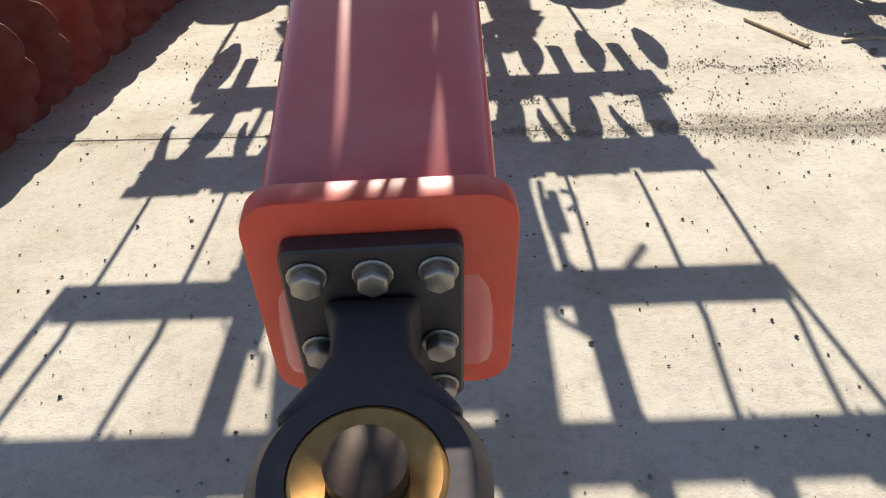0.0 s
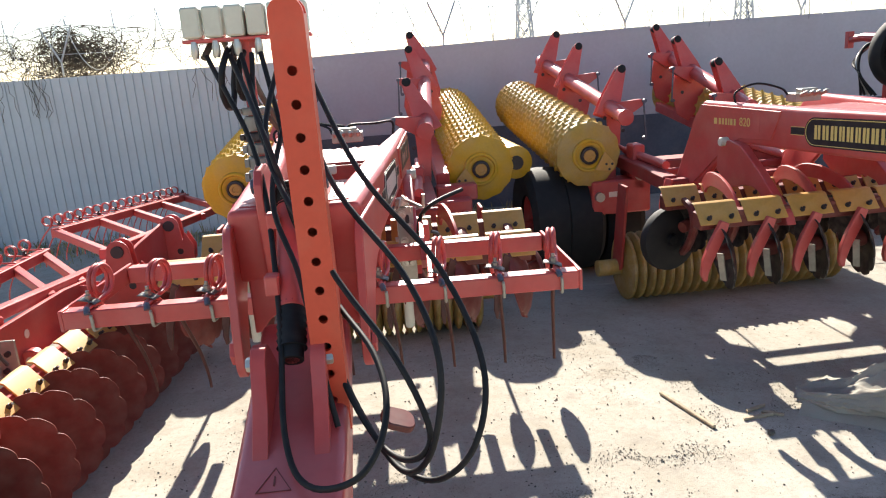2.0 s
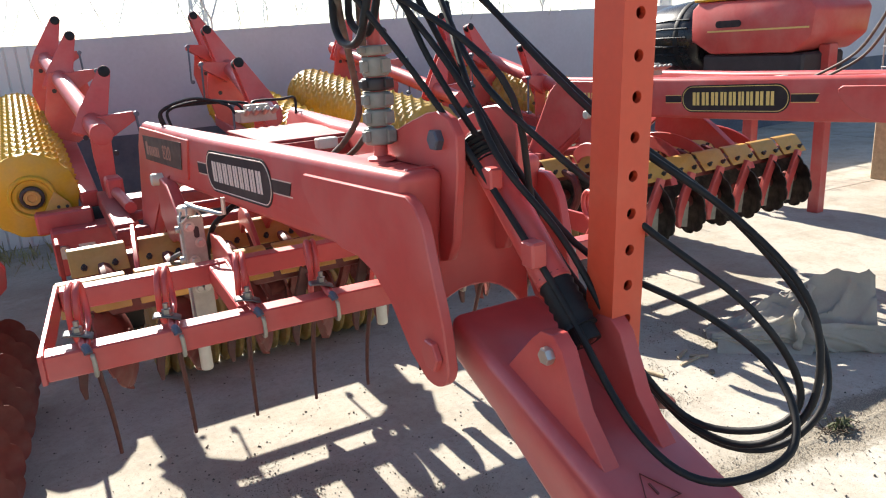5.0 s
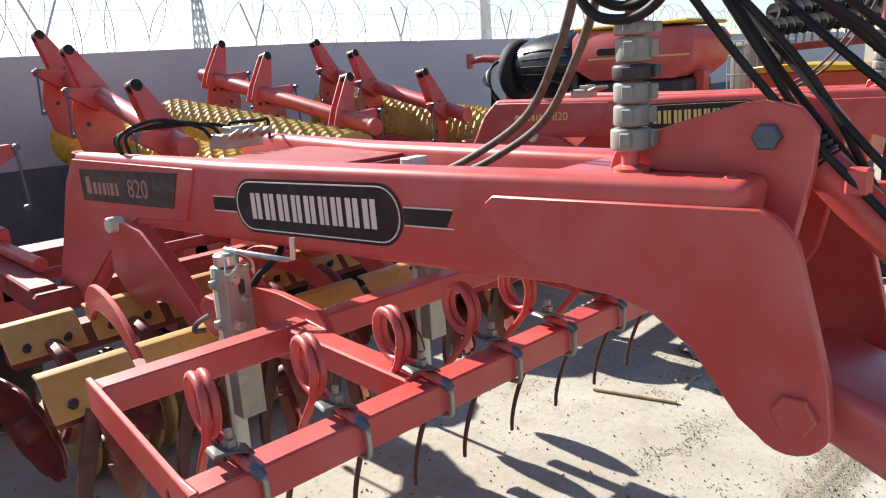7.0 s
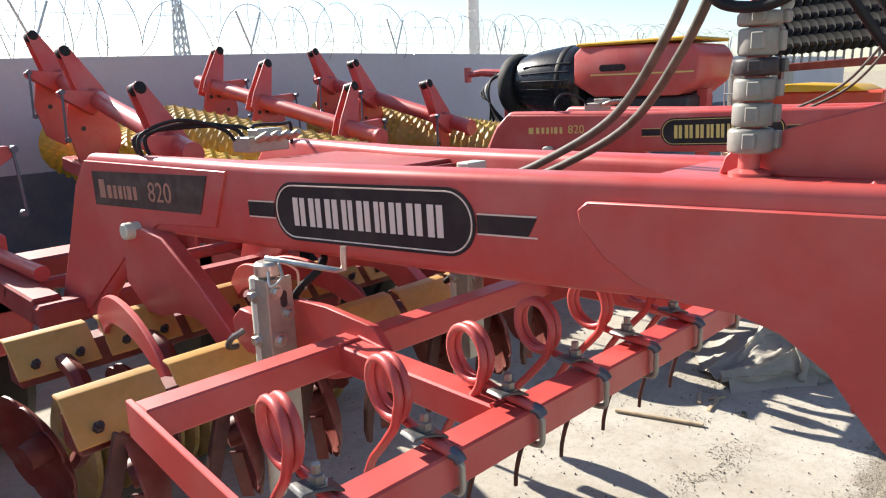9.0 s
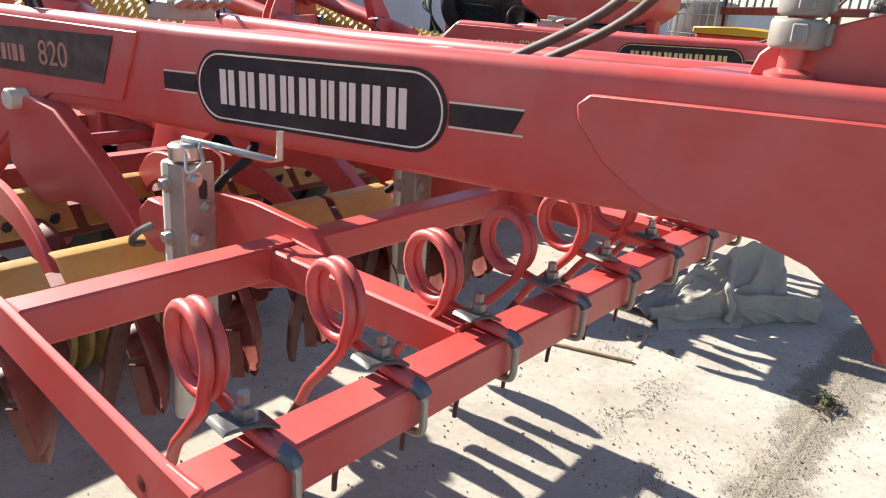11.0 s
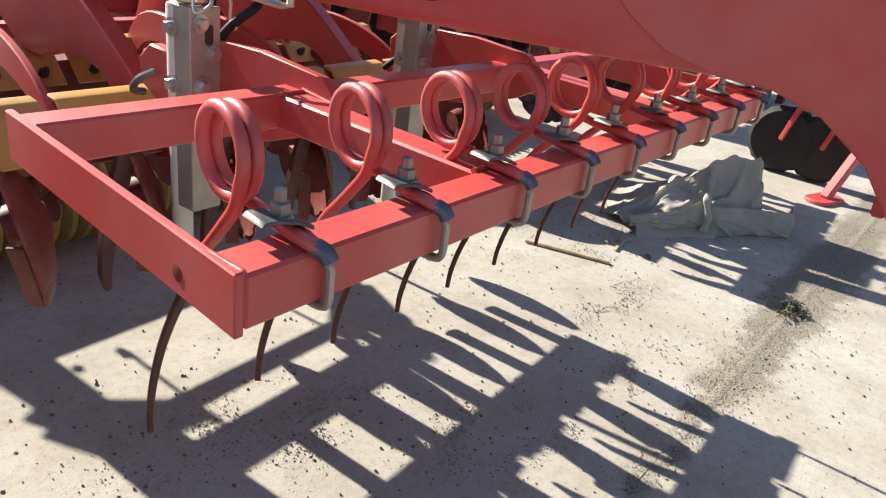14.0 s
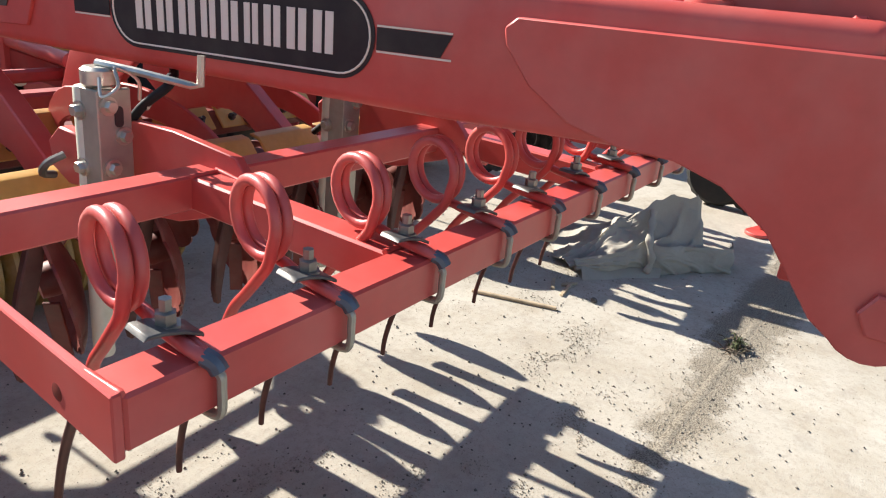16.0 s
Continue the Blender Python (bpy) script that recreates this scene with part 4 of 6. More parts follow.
        la = part("link_arm", Geo().prism(pl, s * 0.325, s * 0.375), RED, root, bevel=0.004)
        part("arm_cap", Geo().lathe([(0.022, -0.055), (0.027, -0.05), (0.027, 0.05), (0.022, 0.055)], 14, move(s * 0.35, 1.52, 1.158) @ ALONG_X), CREAM, la)
        for x, y0 in ((s * 0.58, 0.88), (s * 0.12, 0.9)):
            mid = [(a_ + 0.03, b_ - 0.045) for a_, b_ in ((1.47, 0.90), (1.44, 0.965), (1.36, 1.01), (1.24, 1.015), (1.12, 0.995), (1.02, 0.955), (0.94, 0.90), (y0, 0.87))]
            rich = smooth_path([(a_, b_, w_) for (a_, b_), w_ in zip(mid, (0.055, 0.074, 0.082, 0.080, 0.072, 0.062, 0.050, 0.040))], 3)
            mid, wide = [(q[0], q[1]) for q in rich], [q[2] for q in rich]
            outer, inner = [], []
            for k, (a_, b_) in enumerate(mid):
                q0, q1 = mid[max(0, k - 1)], mid[min(len(mid) - 1, k + 1)]
                tx, ty = q1[0] - q0[0], q1[1] - q0[1]
                ln = math.hypot(tx, ty)
                nx, ny = ty / ln * wide[k] / 2, -tx / ln * wide[k] / 2
                outer.append((a_ + nx, b_ + ny))
                inner.append((a_ - nx, b_ - ny))
            lean = lambda y: x - s * 0.11 * (y - y0)
            part("sickle_arm", Geo().prism(outer + inner[::-1], lambda y: lean(y) - 0.009, lambda y: lean(y) + 0.009), RED, root, bevel=0.003)
    disc_row(root, -0.730, 7, 0.90, 0.893, -18 if tines else -10, 0.256, DISC if tines else DISC_STEEL, 0.20 if tines else 0.24, 0.80 if tines else 0.90)
    disc_row(root, -0.670, 7, 1.47, 0.88, 5 if tines else 24, 0.256, DISC if tines else DISC_STEEL, 0.30 if tines else 0.21, 0.80 if tines else 0.76)
    # ring roller
    axle = part("roller_axle", Geo().tube([(-0.48 if tines else -0.96, 2.17, 0.24), (0.96, 2.17, 0.24)], 0.058, 16), DUSTYROLL, root)
    for i in range(5 if tines else 0, 24):
        ring_r = 0.225 if tines else 0.24
        again("roller_ring", RING, axle, move(-0.760 + 0.0661 * i, 2.17, ring_r) @ Matrix.Diagonal((1, ring_r / 0.24, ring_r / 0.24, 1)))
    for s in (-1, 1):
        part("roller_arm", Geo().prism([(1.96, 0.85), (2.12, 0.85), (2.25, 0.25), (2.17, 0.19), (2.08, 0.25)], s * 0.80, s * 0.82), SHADERED, root, bevel=0.004)
        # transport wheels
        at_hub = move(s * 0.52, 3.1, 0.40) @ ALONG_X
        wheel = part("wheel", Geo().lathe([(0.0, -0.06), (0.2, -0.06), (0.22, -0.1), (0.22, 0.1), (0.2, 0.06), (0.0, 0.06)], 24, at_hub), RED, root)
        part("tyre", Geo().lathe([(0.22, -0.13), (0.36, -0.15), (0.40, -0.10), (0.405, 0), (0.40, 0.10), (0.36, 0.15), (0.22, 0.13)], 32, at_hub, caps=False), TYRE, wheel)
        wing(root, s, 0.035 if tines else 0.0)
    if tines:
        tine_frame(root)


def wing(root, s, off):
    """One folded wing: studded roller, its tube and the upright arms with black bushes."""
    rnd = random.Random(5 + s)
    far = 1.07 if off else 1.0
    a, b = Vector((s * 0.855, 2.64, 0.985)), Vector((s * 0.87, 5.0, 1.245))
    a, b = (Vector((off * (2 - far) + q.x * far, -2.35 + (q.y + 2.35) * far, 1.70 + (q.z - 1.70) * far)) for q in (a, b))
    d = (b - a)
    ln = d.length
    m = frame_of(a, (1, 0, 0), d.cross(Vector((1, 0, 0))))
    if (m.to_3x3() @ Vector((0, 0, 1))).dot(d) < 0:
        m = frame_of(a, (-1, 0, 0), d.cross(Vector((1, 0, 0))))
    rows = 31
    prof, kind = [(0.215, 0.0), (0.243, 0.012)], [0, 0]
    for i in range(rows):
        h = 0.03 + (ln - 0.06) * i / rows
        st = (ln - 0.06) / rows
        prof += [(0.222, h), (0.232, h + st * 0.25), (0.254, h + st * 0.5), (0.232, h + st * 0.75)]
        kind += [0, 1, 2, 1]
    prof += [(0.243, ln - 0.012), (0.215, ln)]
    kind += [0, 0]
    n = 76

    def wave(ang, i):
        if kind[i] == 0:
            return 1 + (0.018 * math.cos(13 * ang) if i < 2 else 0)
        ph = (i // 4) * math.pi
        k = max(0.0, math.cos(19 * ang + ph))
        return (0.94 + 0.085 * k ** 2) if kind[i] == 2 else (0.985 + 0.03 * k)
    roll = part("studded_roller", Geo().lathe([(r * (1 + 0.3 * (far - 1)), h) for r, h in prof], n, m, wave), YELLOW if off else DUSTYYELLOW, root, "yellow studded packer roller", sharp=75)
    part("hub_ring", Geo().lathe([(0.128, 0.004), (0.128, -0.018), (0.120, -0.026), (0.108, -0.026), (0.100, -0.012), (0.078, -0.012)], 30, m, caps=False), YELLOW, roll)
    part("bearing", Geo().lathe([(0.066, -0.004), (0.066, -0.030), (0.060, -0.034), (0.050, -0.034), (0.046, -0.020), (0.0, -0.020)], 26, m), IRON, roll, "dark roller bearing")
    part("axle_stub", Geo().lathe([(0.047, -0.01), (0.047, -0.030), (0.042, -0.034), (0.026, -0.034), (0.022, -0.026), (0.0, -0.026)], 10, m), OCHRE, roll)
    e1 = Vector((-s * 0.86, -0.51))
    e2 = Vector((-e1.y, e1.x))
    lugp = [e1 * u + e2 * v for u, v in ((0.09, -0.075), (0.19, -0.045), (0.215, -0.02), (0.215, 0.02), (0.19, 0.045), (0.09, 0.075))]
    lug_ = part("bearing_lug", Geo().prism([(a.x + q.x, a.z + q.y) for q in lugp], a.y - 0.034, a.y - 0.012, "y"), OCHRE, roll, bevel=0.003)
    for u, v in ((0.185, -0.022), (0.185, 0.022), (0.145, 0.0)):
        q = e1 * u + e2 * v
        part("lug_hole", Geo().lathe([(0.010, -0.002), (0.010, 0.0)], 10, move(a.x + q.x, a.y - 0.034, a.z + q.y) @ ALONG_Y), IRON, lug_)
    # wing tube
    lift = 0.04 if off else 0.0
    ta, tb = Vector((off + s * 0.505, 2.80, 1.225 + lift)), Vector((off + s * (0.662 if off else 0.645), 5.04 if off else 4.80, (1.719 if off else 1.666) + lift))
    tube = part("wing_tube", Geo().tube([ta, tb], 0.058, 18), RED, root)
    part("tube_end", Geo().lathe([(0.05, -0.012), (0.062, -0.01), (0.064, 0.01), (0.058, 0.04)], 18, move(*ta) @ ALONG_Y), RED, tube)
    on = lambda y: ta + (tb - ta) * ((y - ta.y) / (tb.y - ta.y))
    for y, h in ((3.08, 0.325), (4.22, 0.325), (4.86, 0.325)) if off else ((3.13, 0.325), (4.05, 0.325), (4.64, 0.325)):
        p = on(y)
        tip = move(*p) @ pose(0, 0, 0, -10, 0, 0) @ pose(0, 0, 0, 0, -s * 23, 0)
        poly = [(-0.088, -0.10), (0.088, -0.10), (0.082, 0.03), (0.036, h - 0.02)] + arc(0, h - 0.02, 0.036, 20, 160, 6) + [(-0.036, h - 0.02), (-0.082, 0.03)]
        up = None
        for o in (-0.038, 0.038):
            up = part("wing_arm", Geo().prism(poly, o - 0.006, o + 0.006, "y", tip), RED, root, bevel=0.003)
        again("bush", BUSH, up, tip @ move(0, 0, h - 0.02))
        side_m = Matrix.Diagonal((-s, 1, 1, 1))
        # side bracket with its link, towards the middle of the machine
        br = part("side_bracket", Geo().prism([(-0.02, 0.0), (0.02, 0.03), (0.22, 0.045), (0.25, 0.03), (0.245, 0.0), (0.05, -0.12)], -0.03, 0.03, "y", move(p.x, p.y - 0.12, p.z) @ side_m), RED, root, bevel=0.003)
        g = Geo().tube([p + Vector((-s * 0.235, -0.16, 0.03)), p + Vector((-s * 0.25, -0.17, -0.26))], 0.0075, 8)
        for dz in (0.03, -0.26):
            g.lathe([(0.016, -0.016), (0.016, 0.016)], 10, move(*(p + Vector((-s * 0.238, -0.165, dz)))) @ ALONG_Y)
        part("link_rod", g, BLUE_TIP, br)
        # plate below the tube
        w = Geo().prism([(-0.07, 0.04), (0.06, 0.03), (0.17, -0.03), (0.20, -0.20), (0.15, -0.40), (0.04, -0.47), (-0.10, -0.42), (-0.14, -0.25)] if y > 3.5 else [(-0.03, 0.04), (0.06, 0.03), (0.085, -0.10), (0.07, -0.46), (-0.01, -0.46), (-0.03, -0.2)], -0.009, 0.009, "y", move(p.x, p.y - 0.05, p.z) @ side_m)
        hanger = part("hanger_plate", w, RED, root, bevel=0.003)
        for q in ((0.02, -0.09), (-0.05, -0.09), (0.10, -0.20)):
            part("plate_hole", Geo().lathe([(0.016, -0.003), (0.016, 0.0)], 12, move(p.x - s * q[0], p.y - 0.059, p.z + q[1]) @ ALONG_Y), IRON, hanger)
    # hinge stack at the front of the wing
    hinge = part("wing_hinge", Geo().box((s * 0.60, 2.75, 0.645), (0.46, 0.22, 0.26)), RED, root, bevel=0.012)
    part("hinge_cap", Geo().box((s * 0.74, 2.84, 0.80), (0.3, 0.12, 0.12)), RED, hinge, bevel=0.012)
    part("hinge_post", Geo().box((s * 0.46, 2.72, 0.86), (0.09, 0.16, 0.34)), RED, hinge, bevel=0.012)
    for x_, z_ in ((0.46, 0.80), (0.78, 0.66)):
        part("hinge_pin", Geo().tube([(s * x_, 2.60, z_), (s * x_, 2.64, z_)], 0.036, 14), STEEL, hinge)
    part("decal", Geo().box((s * 0.66, 2.6385, 0.67), (0.085, 0.002, 0.04)), PALE, hinge)
    part("wing_cylinder", Geo().tube([(s * 0.44, 2.2, 0.93), (s * 0.47, 2.9, 0.96)], 0.03, 12).tube([(s * 0.47, 2.9, 0.96), (s * 0.48, 3.3, 1.0)], 0.02, 10), RED, root)
    # inner disc bar folded up with the wing
    part("wing_bar", Geo().beam((off + s * 0.62, 2.95, 0.88), (off + s * 0.62, 4.8, 1.12), 0.10, 0.10), RED, root, bevel=0.008)


def coil_tine_mesh():
    """The hooked end and the two coils of a spring tine, in its own plane."""
    pts = [(0.020, -0.034, 0.006), (0.014, -0.026, 0.0115), (0.010, -0.008, 0.014), (0.010, 0.03, 0.0145), (0.012, 0.06, 0.015), (0.015, 0.095, 0.0185)]
    cy, cz, r = 0.118, 0.072, 0.0525
    n, out = 44, []
    for i in range(n + 1):
        a = math.radians(-82) + math.radians(645) * i / n
        out.append(Vector((0.015 - 0.031 * i / n, cy + r * math.cos(a), cz + r * math.sin(a))))
    end = smooth_path([out[-1], (-0.017, 0.077, 0.024), (-0.016, 0.100, -0.004), (-0.012, 0.137, -0.042), (-0.007, 0.173, -0.077), (0.003, 0.214, -0.128)], 4)[1:]
    return Geo().tube(smooth_path(pts, 3)[:-1] + out + end, 0.0082, 10).tube([(0.020, 0.02, 0.012), (0.022, 0.0, 0.013), (0.021, -0.022, 0.010), (0.020, -0.033, 0.006)], 0.0062, 8)


def tine_shank_mesh():
    pts = smooth_path([(0.003, 0.213, -0.127), (0.0, 0.250, -0.185), (0.0, 0.305, -0.28), (0.0, 0.343, -0.37), (0.0, 0.362, -0.44), (0.0, 0.366, -0.485)], 5)
    return Geo().tube(pts, [0.0082 - 0.0026 * i / (len(pts) - 1) for i in range(len(pts))], 8)


def tine_frame(root):
    top = 1.012
    askew = move(-0.85, 0, 0) @ pose(0, 0, 0, 0, 0, -2.0) @ move(0.85, 0, 0)      # the frame hangs a little askew
    fr = part("tine_frame", Geo().box((0, 0.03, top - 0.032), (1.776, 0.062, 0.064)), RED, root, "red square-tube frame of the spring tines", bevel=0.004)
    fr.matrix_basis = askew
    part("back_bar", Geo().box((0, 0.53, top - 0.022), (1.70, 0.060, 0.064)), RED, fr, bevel=0.004)
    for s in (-1, 1):
        g = Geo().add([(s * 0.888, 0.0, top + 0.004), (s * 0.900, 0.0, top + 0.004), (s * 0.862, 0.56, top + 0.018), (s * 0.850, 0.56, top + 0.018),
                       (s * 0.888, 0.0, top - 0.070), (s * 0.900, 0.0, top - 0.070), (s * 0.862, 0.56, top - 0.055), (s * 0.850, 0.56, top - 0.055)],
                      [(0, 1, 2, 3), (7, 6, 5, 4), (0, 4, 5, 1), (1, 5, 6, 2), (2, 6, 7, 3), (3, 7, 4, 0)])
        part("end_plate", g, RED, fr, bevel=0.002)
        part("middle_bar", Geo().beam((s * 0.395, 0.055, top - 0.032), (s * 0.395, 0.53, top - 0.022), 0.06, 0.062), RED, fr, bevel=0.004)
        part("gusset", Geo().prism([(0.40, 0.985), (0.425, 1.025), (0.457, 1.056), (0.63, 1.069), (0.77, 1.064), (0.77, 0.87), (0.62, 0.89), (0.48, 0.94)], s * 0.345, s * 0.365), RED, fr, bevel=0.002)
        # depth screw: channel, cap and crank
        X = lambda v: -v if s < 0 else 0.71 - v      # both posts stand on the same side of their plates
        jack = part("depth_jack", Geo().prism([(X(0.431), 0.765), (X(0.419), 0.765), (X(0.419), 0.722), (X(0.36), 0.722), (X(0.36), 0.710), (X(0.431), 0.710)], 0.72, 1.135, "z"), GALV, root, "galvanised depth-setting post with crank", bevel=0.002)
        part("jack_tube", Geo().lathe([(0.018, 0.0), (0.022, 0.004), (0.022, 0.576), (0.018, 0.58)], 20, move(X(0.413), 0.772, 0.555)), CREAM, jack, "pale zinc tube", bevel=0.004)
        part("jack_core", Geo().box((X(0.392), 0.742, 0.93), (0.045, 0.034, 0.40)), GALV, jack, bevel=0.004)
        part("jack_cap", Geo().lathe([(0.026, 0), (0.032, 0.005), (0.032, 0.03), (0.024, 0.036)], 14, move(X(0.405), 0.74, 1.138)), STEEL, jack)
        part("crank", Geo().tube([(X(0.40), 0.75, 1.178), (X(0.385), 0.66, 1.176), (X(0.33), 0.575, 1.160), (X(0.318), 0.563, 1.161), (X(0.316), 0.562, 1.215)], 0.0075, 8), STEEL, jack)
        hz = part("jack_hose", Geo().tube(smooth_path([(X(0.12), 0.90, 1.16), (X(0.22), 0.76, 1.155), (X(0.28), 0.70, 1.137), (X(0.325), 0.732, 1.088), (X(0.34), 0.80, 1.0), (X(0.33), 0.90, 0.92)], 6), 0.0095, 10), RUBBER, root, "grey-black hose with white bands", sharp=60)
        for c_ in (Vector((X(0.258), 0.722, 1.145)), Vector((X(0.318), 0.726, 1.096))):
            part("hose_band", Geo().lathe([(0.0098, -0.006), (0.0108, -0.005), (0.0108, 0.005), (0.0098, 0.006)], 12, move(*c_) @ Vector((-0.055, -0.02, -0.05)).to_track_quat("Z", "Y").to_matrix().to_4x4()), CREAM, hz)
        part("clip", Geo().tube(smooth_path([(X(0.43), 0.70, 1.16), (X(0.44), 0.68, 1.13), (X(0.42), 0.66, 1.15), (X(0.41), 0.68, 1.18), (X(0.38), 0.66, 1.16), (X(0.37), 0.67, 1.12)], 5), 0.0035, 6), STEEL, jack)
        nut = bolt_geo(0.012, 0.012, 0.018)
        for y, z in ((0.765, 1.09), (0.765, 0.98)):
            g = Geo()
            g.add(nut.v, nut.f, move(X(0.431), y, z) @ pose(0, 0, 0, 0, 0, 180) @ ALONG_X)
            part("jack_bolt", g, STEEL, jack)
        for x_, z in ((0.409, 1.105), (0.380, 1.045), (0.407, 0.985), (0.405, 0.885), (0.383, 0.885)):
            part("jack_bolt", Geo().add(nut.v, nut.f, move(X(x_), 0.710, z) @ pose(0, 0, 0, 90)), STEEL, jack)
        part("key_hole", Geo().prism(round_rect(0.018, 0.040, 0.008, 4), -0.0015, 0.0015, "z", move(X(0.388), 0.7095, 1.083) @ pose(0, 0, 0, 90)), IRON, jack, "dark keyhole")
        part("jack_lug", Geo().prism([(0.78, 1.035), (0.86, 1.04), (0.90, 1.005), (0.89, 0.95), (0.84, 0.925), (0.78, 0.93)], s * 0.39, s * 0.42), RED, root, bevel=0.004)
        part("shackle", Geo().tube(smooth_path([(s * 0.43, 0.83, 0.99), (s * 0.46, 0.84, 0.975), (s * 0.46, 0.86, 0.95), (s * 0.43, 0.87, 0.94)], 5), 0.008, 8), CLAMP, root)
    rw = random.Random(3)
    for s in (-1, 1):
        for p_, q_ in (((s * 0.363, 0.062, top + 0.001), (s * 0.427, 0.062, top + 0.001)), ((s * 0.363, 0.499, top + 0.010), (s * 0.427, 0.499, top + 0.010)), ((s * 0.367, 0.505, top + 0.012), (s * 0.367, 0.41, top + 0.002)), ((s * 0.888, 0.002, top + 0.001), (s * 0.888, 0.058, top + 0.001))):
            p_, q_ = Vector(p_), Vector(q_)
            pts = [p_ + (q_ - p_) * (k / 12) for k in range(13)]
            part("weld_bead", Geo().tube(pts, [0.0042 + 0.0012 * rw.random() for k in pts], 6), RED, fr, sharp=60)
        part("end_plug", Geo().lathe([(0.012, -0.012), (0.012, 0.003), (0.008, 0.005)], 12, move(s * 0.889, 0.105, 0.972) @ (ALONG_X if s > 0 else pose(0, 0, 0, 0, 0, 180) @ ALONG_X)), DARKRED, fr)
    tine = data_of("spring_tine", coil_tine_mesh(), RED, sharp=60)
    shank = data_of("shank", tine_shank_mesh(), SHANK, sharp=60)
    g = Geo().prism([(-0.033, 0.006), (-0.028, 0.012), (-0.010, 0.011), (0.012, 0.006), (0.034, -0.004), (0.034, -0.009), (0.012, 0.001), (-0.010, 0.006), (-0.028, 0.007)], 0.000, 0.040, "y", move(0, 0, 0.024))
    clamp = data_of("clamp", g, CLAMP, 0.0012)
    g = Geo().lathe([(0.0165, 0.031), (0.0165, 0.034), (0.0118, 0.034), (0.0118, 0.047), (0.0072, 0.049), (0.0072, 0.062)], 6, move(0.002, 0.020, 0))
    nut_me = data_of("clamp_nut", g, BOLT)
    hookg = Geo().tube(smooth_path([(0.030, -0.030, -0.012), (0.031, -0.0345, -0.016), (0.032, -0.0335, -0.03), (0.032, -0.0335, -0.054), (0.031, -0.026, -0.066), (0.029, 0.0, -0.069), (0.028, 0.03, -0.068)], 4), 0.0060, 9, flat=0.9)
    hook_me = data_of("hook_bolt", hookg, GALV)
    tip_me = data_of("tine_end", Geo().tube(smooth_path([(0.0165, -0.026, 0.0100), (0.0215, -0.036, 0.006), (0.0245, -0.042, -0.003)], 4), 0.0105, 9), BLUE_TIP)
    for k in range(9):
        x = -0.812 + 0.203 * k + (0.012 if k < 4 else 0.0)
        base = askew @ move(x - 0.012, 0.026, top - 0.004) @ pose(0, 0, 0, 0, 0, random.uniform(-2.0, 2.0) - 8)
        t = again("spring_tine", tine, root, base, "red double-coil spring tine clamped to the bar")
        again("shank", shank, t, Matrix.Identity(4), "worn tine shank with shade in its dark colour")
        again("clamp", clamp, t, Matrix.Identity(4))
        again("clamp_nut", nut_me, t, Matrix.Identity(4))
        again("hook_bolt", hook_me, t, Matrix.Identity(4))
        again("tine_end", tip_me, t, Matrix.Identity(4))


near_harrow = thing("disc_harrow", "red disc harrow with spring tines, folded yellow rollers and black hoses", "disc harrow", group="parked disc harrows")
harrow(near_harrow, True, False)
second_harrow = thing("disc_harrow", "red disc harrow with gold lettering plate parked beside another harrow", "disc harrow", group="parked disc harrows", m=pose(2.71, 0.29, 0.0, 0, 0, 2.2))
harrow(second_harrow, False, True)

# gauge wheel beside the second harrow's discs
gauge = part("gauge_wheel", Geo().lathe([(0.0, -0.050), (0.03, -0.050), (0.035, -0.030), (0.085, -0.034), (0.09, -0.03), (0.09, 0.03), (0.0, 0.03)], 20, move(-0.70, 1.56, 0.58) @ pose(0, 0, 0, 0, 0, 16) @ ALONG_Y), RUBBER, second_harrow, "small black gauge wheel")
part("tyre", Geo().lathe([(0.07, -0.036), (0.16, -0.042), (0.195, -0.028), (0.20, 0), (0.195, 0.028), (0.16, 0.042), (0.07, 0.036)], 28, move(-0.70, 1.56, 0.58) @ pose(0, 0, 0, 0, 0, 16) @ ALONG_Y, caps=False), TYRE, gauge)
part("gauge_arm", Geo().tube(smooth_path([(-0.67, 1.66, 0.58), (-0.66, 1.74, 0.75), (-0.62, 1.74, 0.92)], 4), 0.028, 8, flat=0.5), RED, second_harrow)

for x_ in (-1.13, -0.875):
    w_ = part("wheel", Geo().lathe([(0.0, -0.05), (0.19, -0.05), (0.21, -0.1), (0.21, 0.1), (0.19, 0.05), (0.0, 0.05)], 24, move(x_, 3.05, 0.43) @ ALONG_X), RED, second_harrow, "red wheel rim with a black tyre")
    part("tyre", Geo().lathe([(0.21, -0.12), (0.38, -0.16), (0.425, -0.12), (0.43, 0), (0.425, 0.12), (0.38, 0.16), (0.21, 0.12)], 40, move(x_, 3.05, 0.43) @ ALONG_X, caps=False), TYRE, w_)
part("wheel_axle", Geo().tube([(-1.3, 3.05, 0.40), (-0.45, 3.05, 0.42)], 0.04, 10), RED, second_harrow)

ir = part("inner_roller", Geo().lathe([(0.0, 0.0), (0.10, 0.0), (0.13, 0.012), (0.13, 1.588), (0.10, 1.6), (0.0, 1.6)], 32, move(-1.34, 2.96, 0.93) @ pose(0, 0, 0, -90)), YELLOW, second_harrow, "yellow roller folded behind the wing")
part("hub_ring", Geo().lathe([(0.030, 0.0), (0.055, 0.0), (0.055, 0.02), (0.030, 0.02)], 20, move(-1.34, 2.942, 0.93) @ pose(0, 0, 0, -90)), IRON, ir)

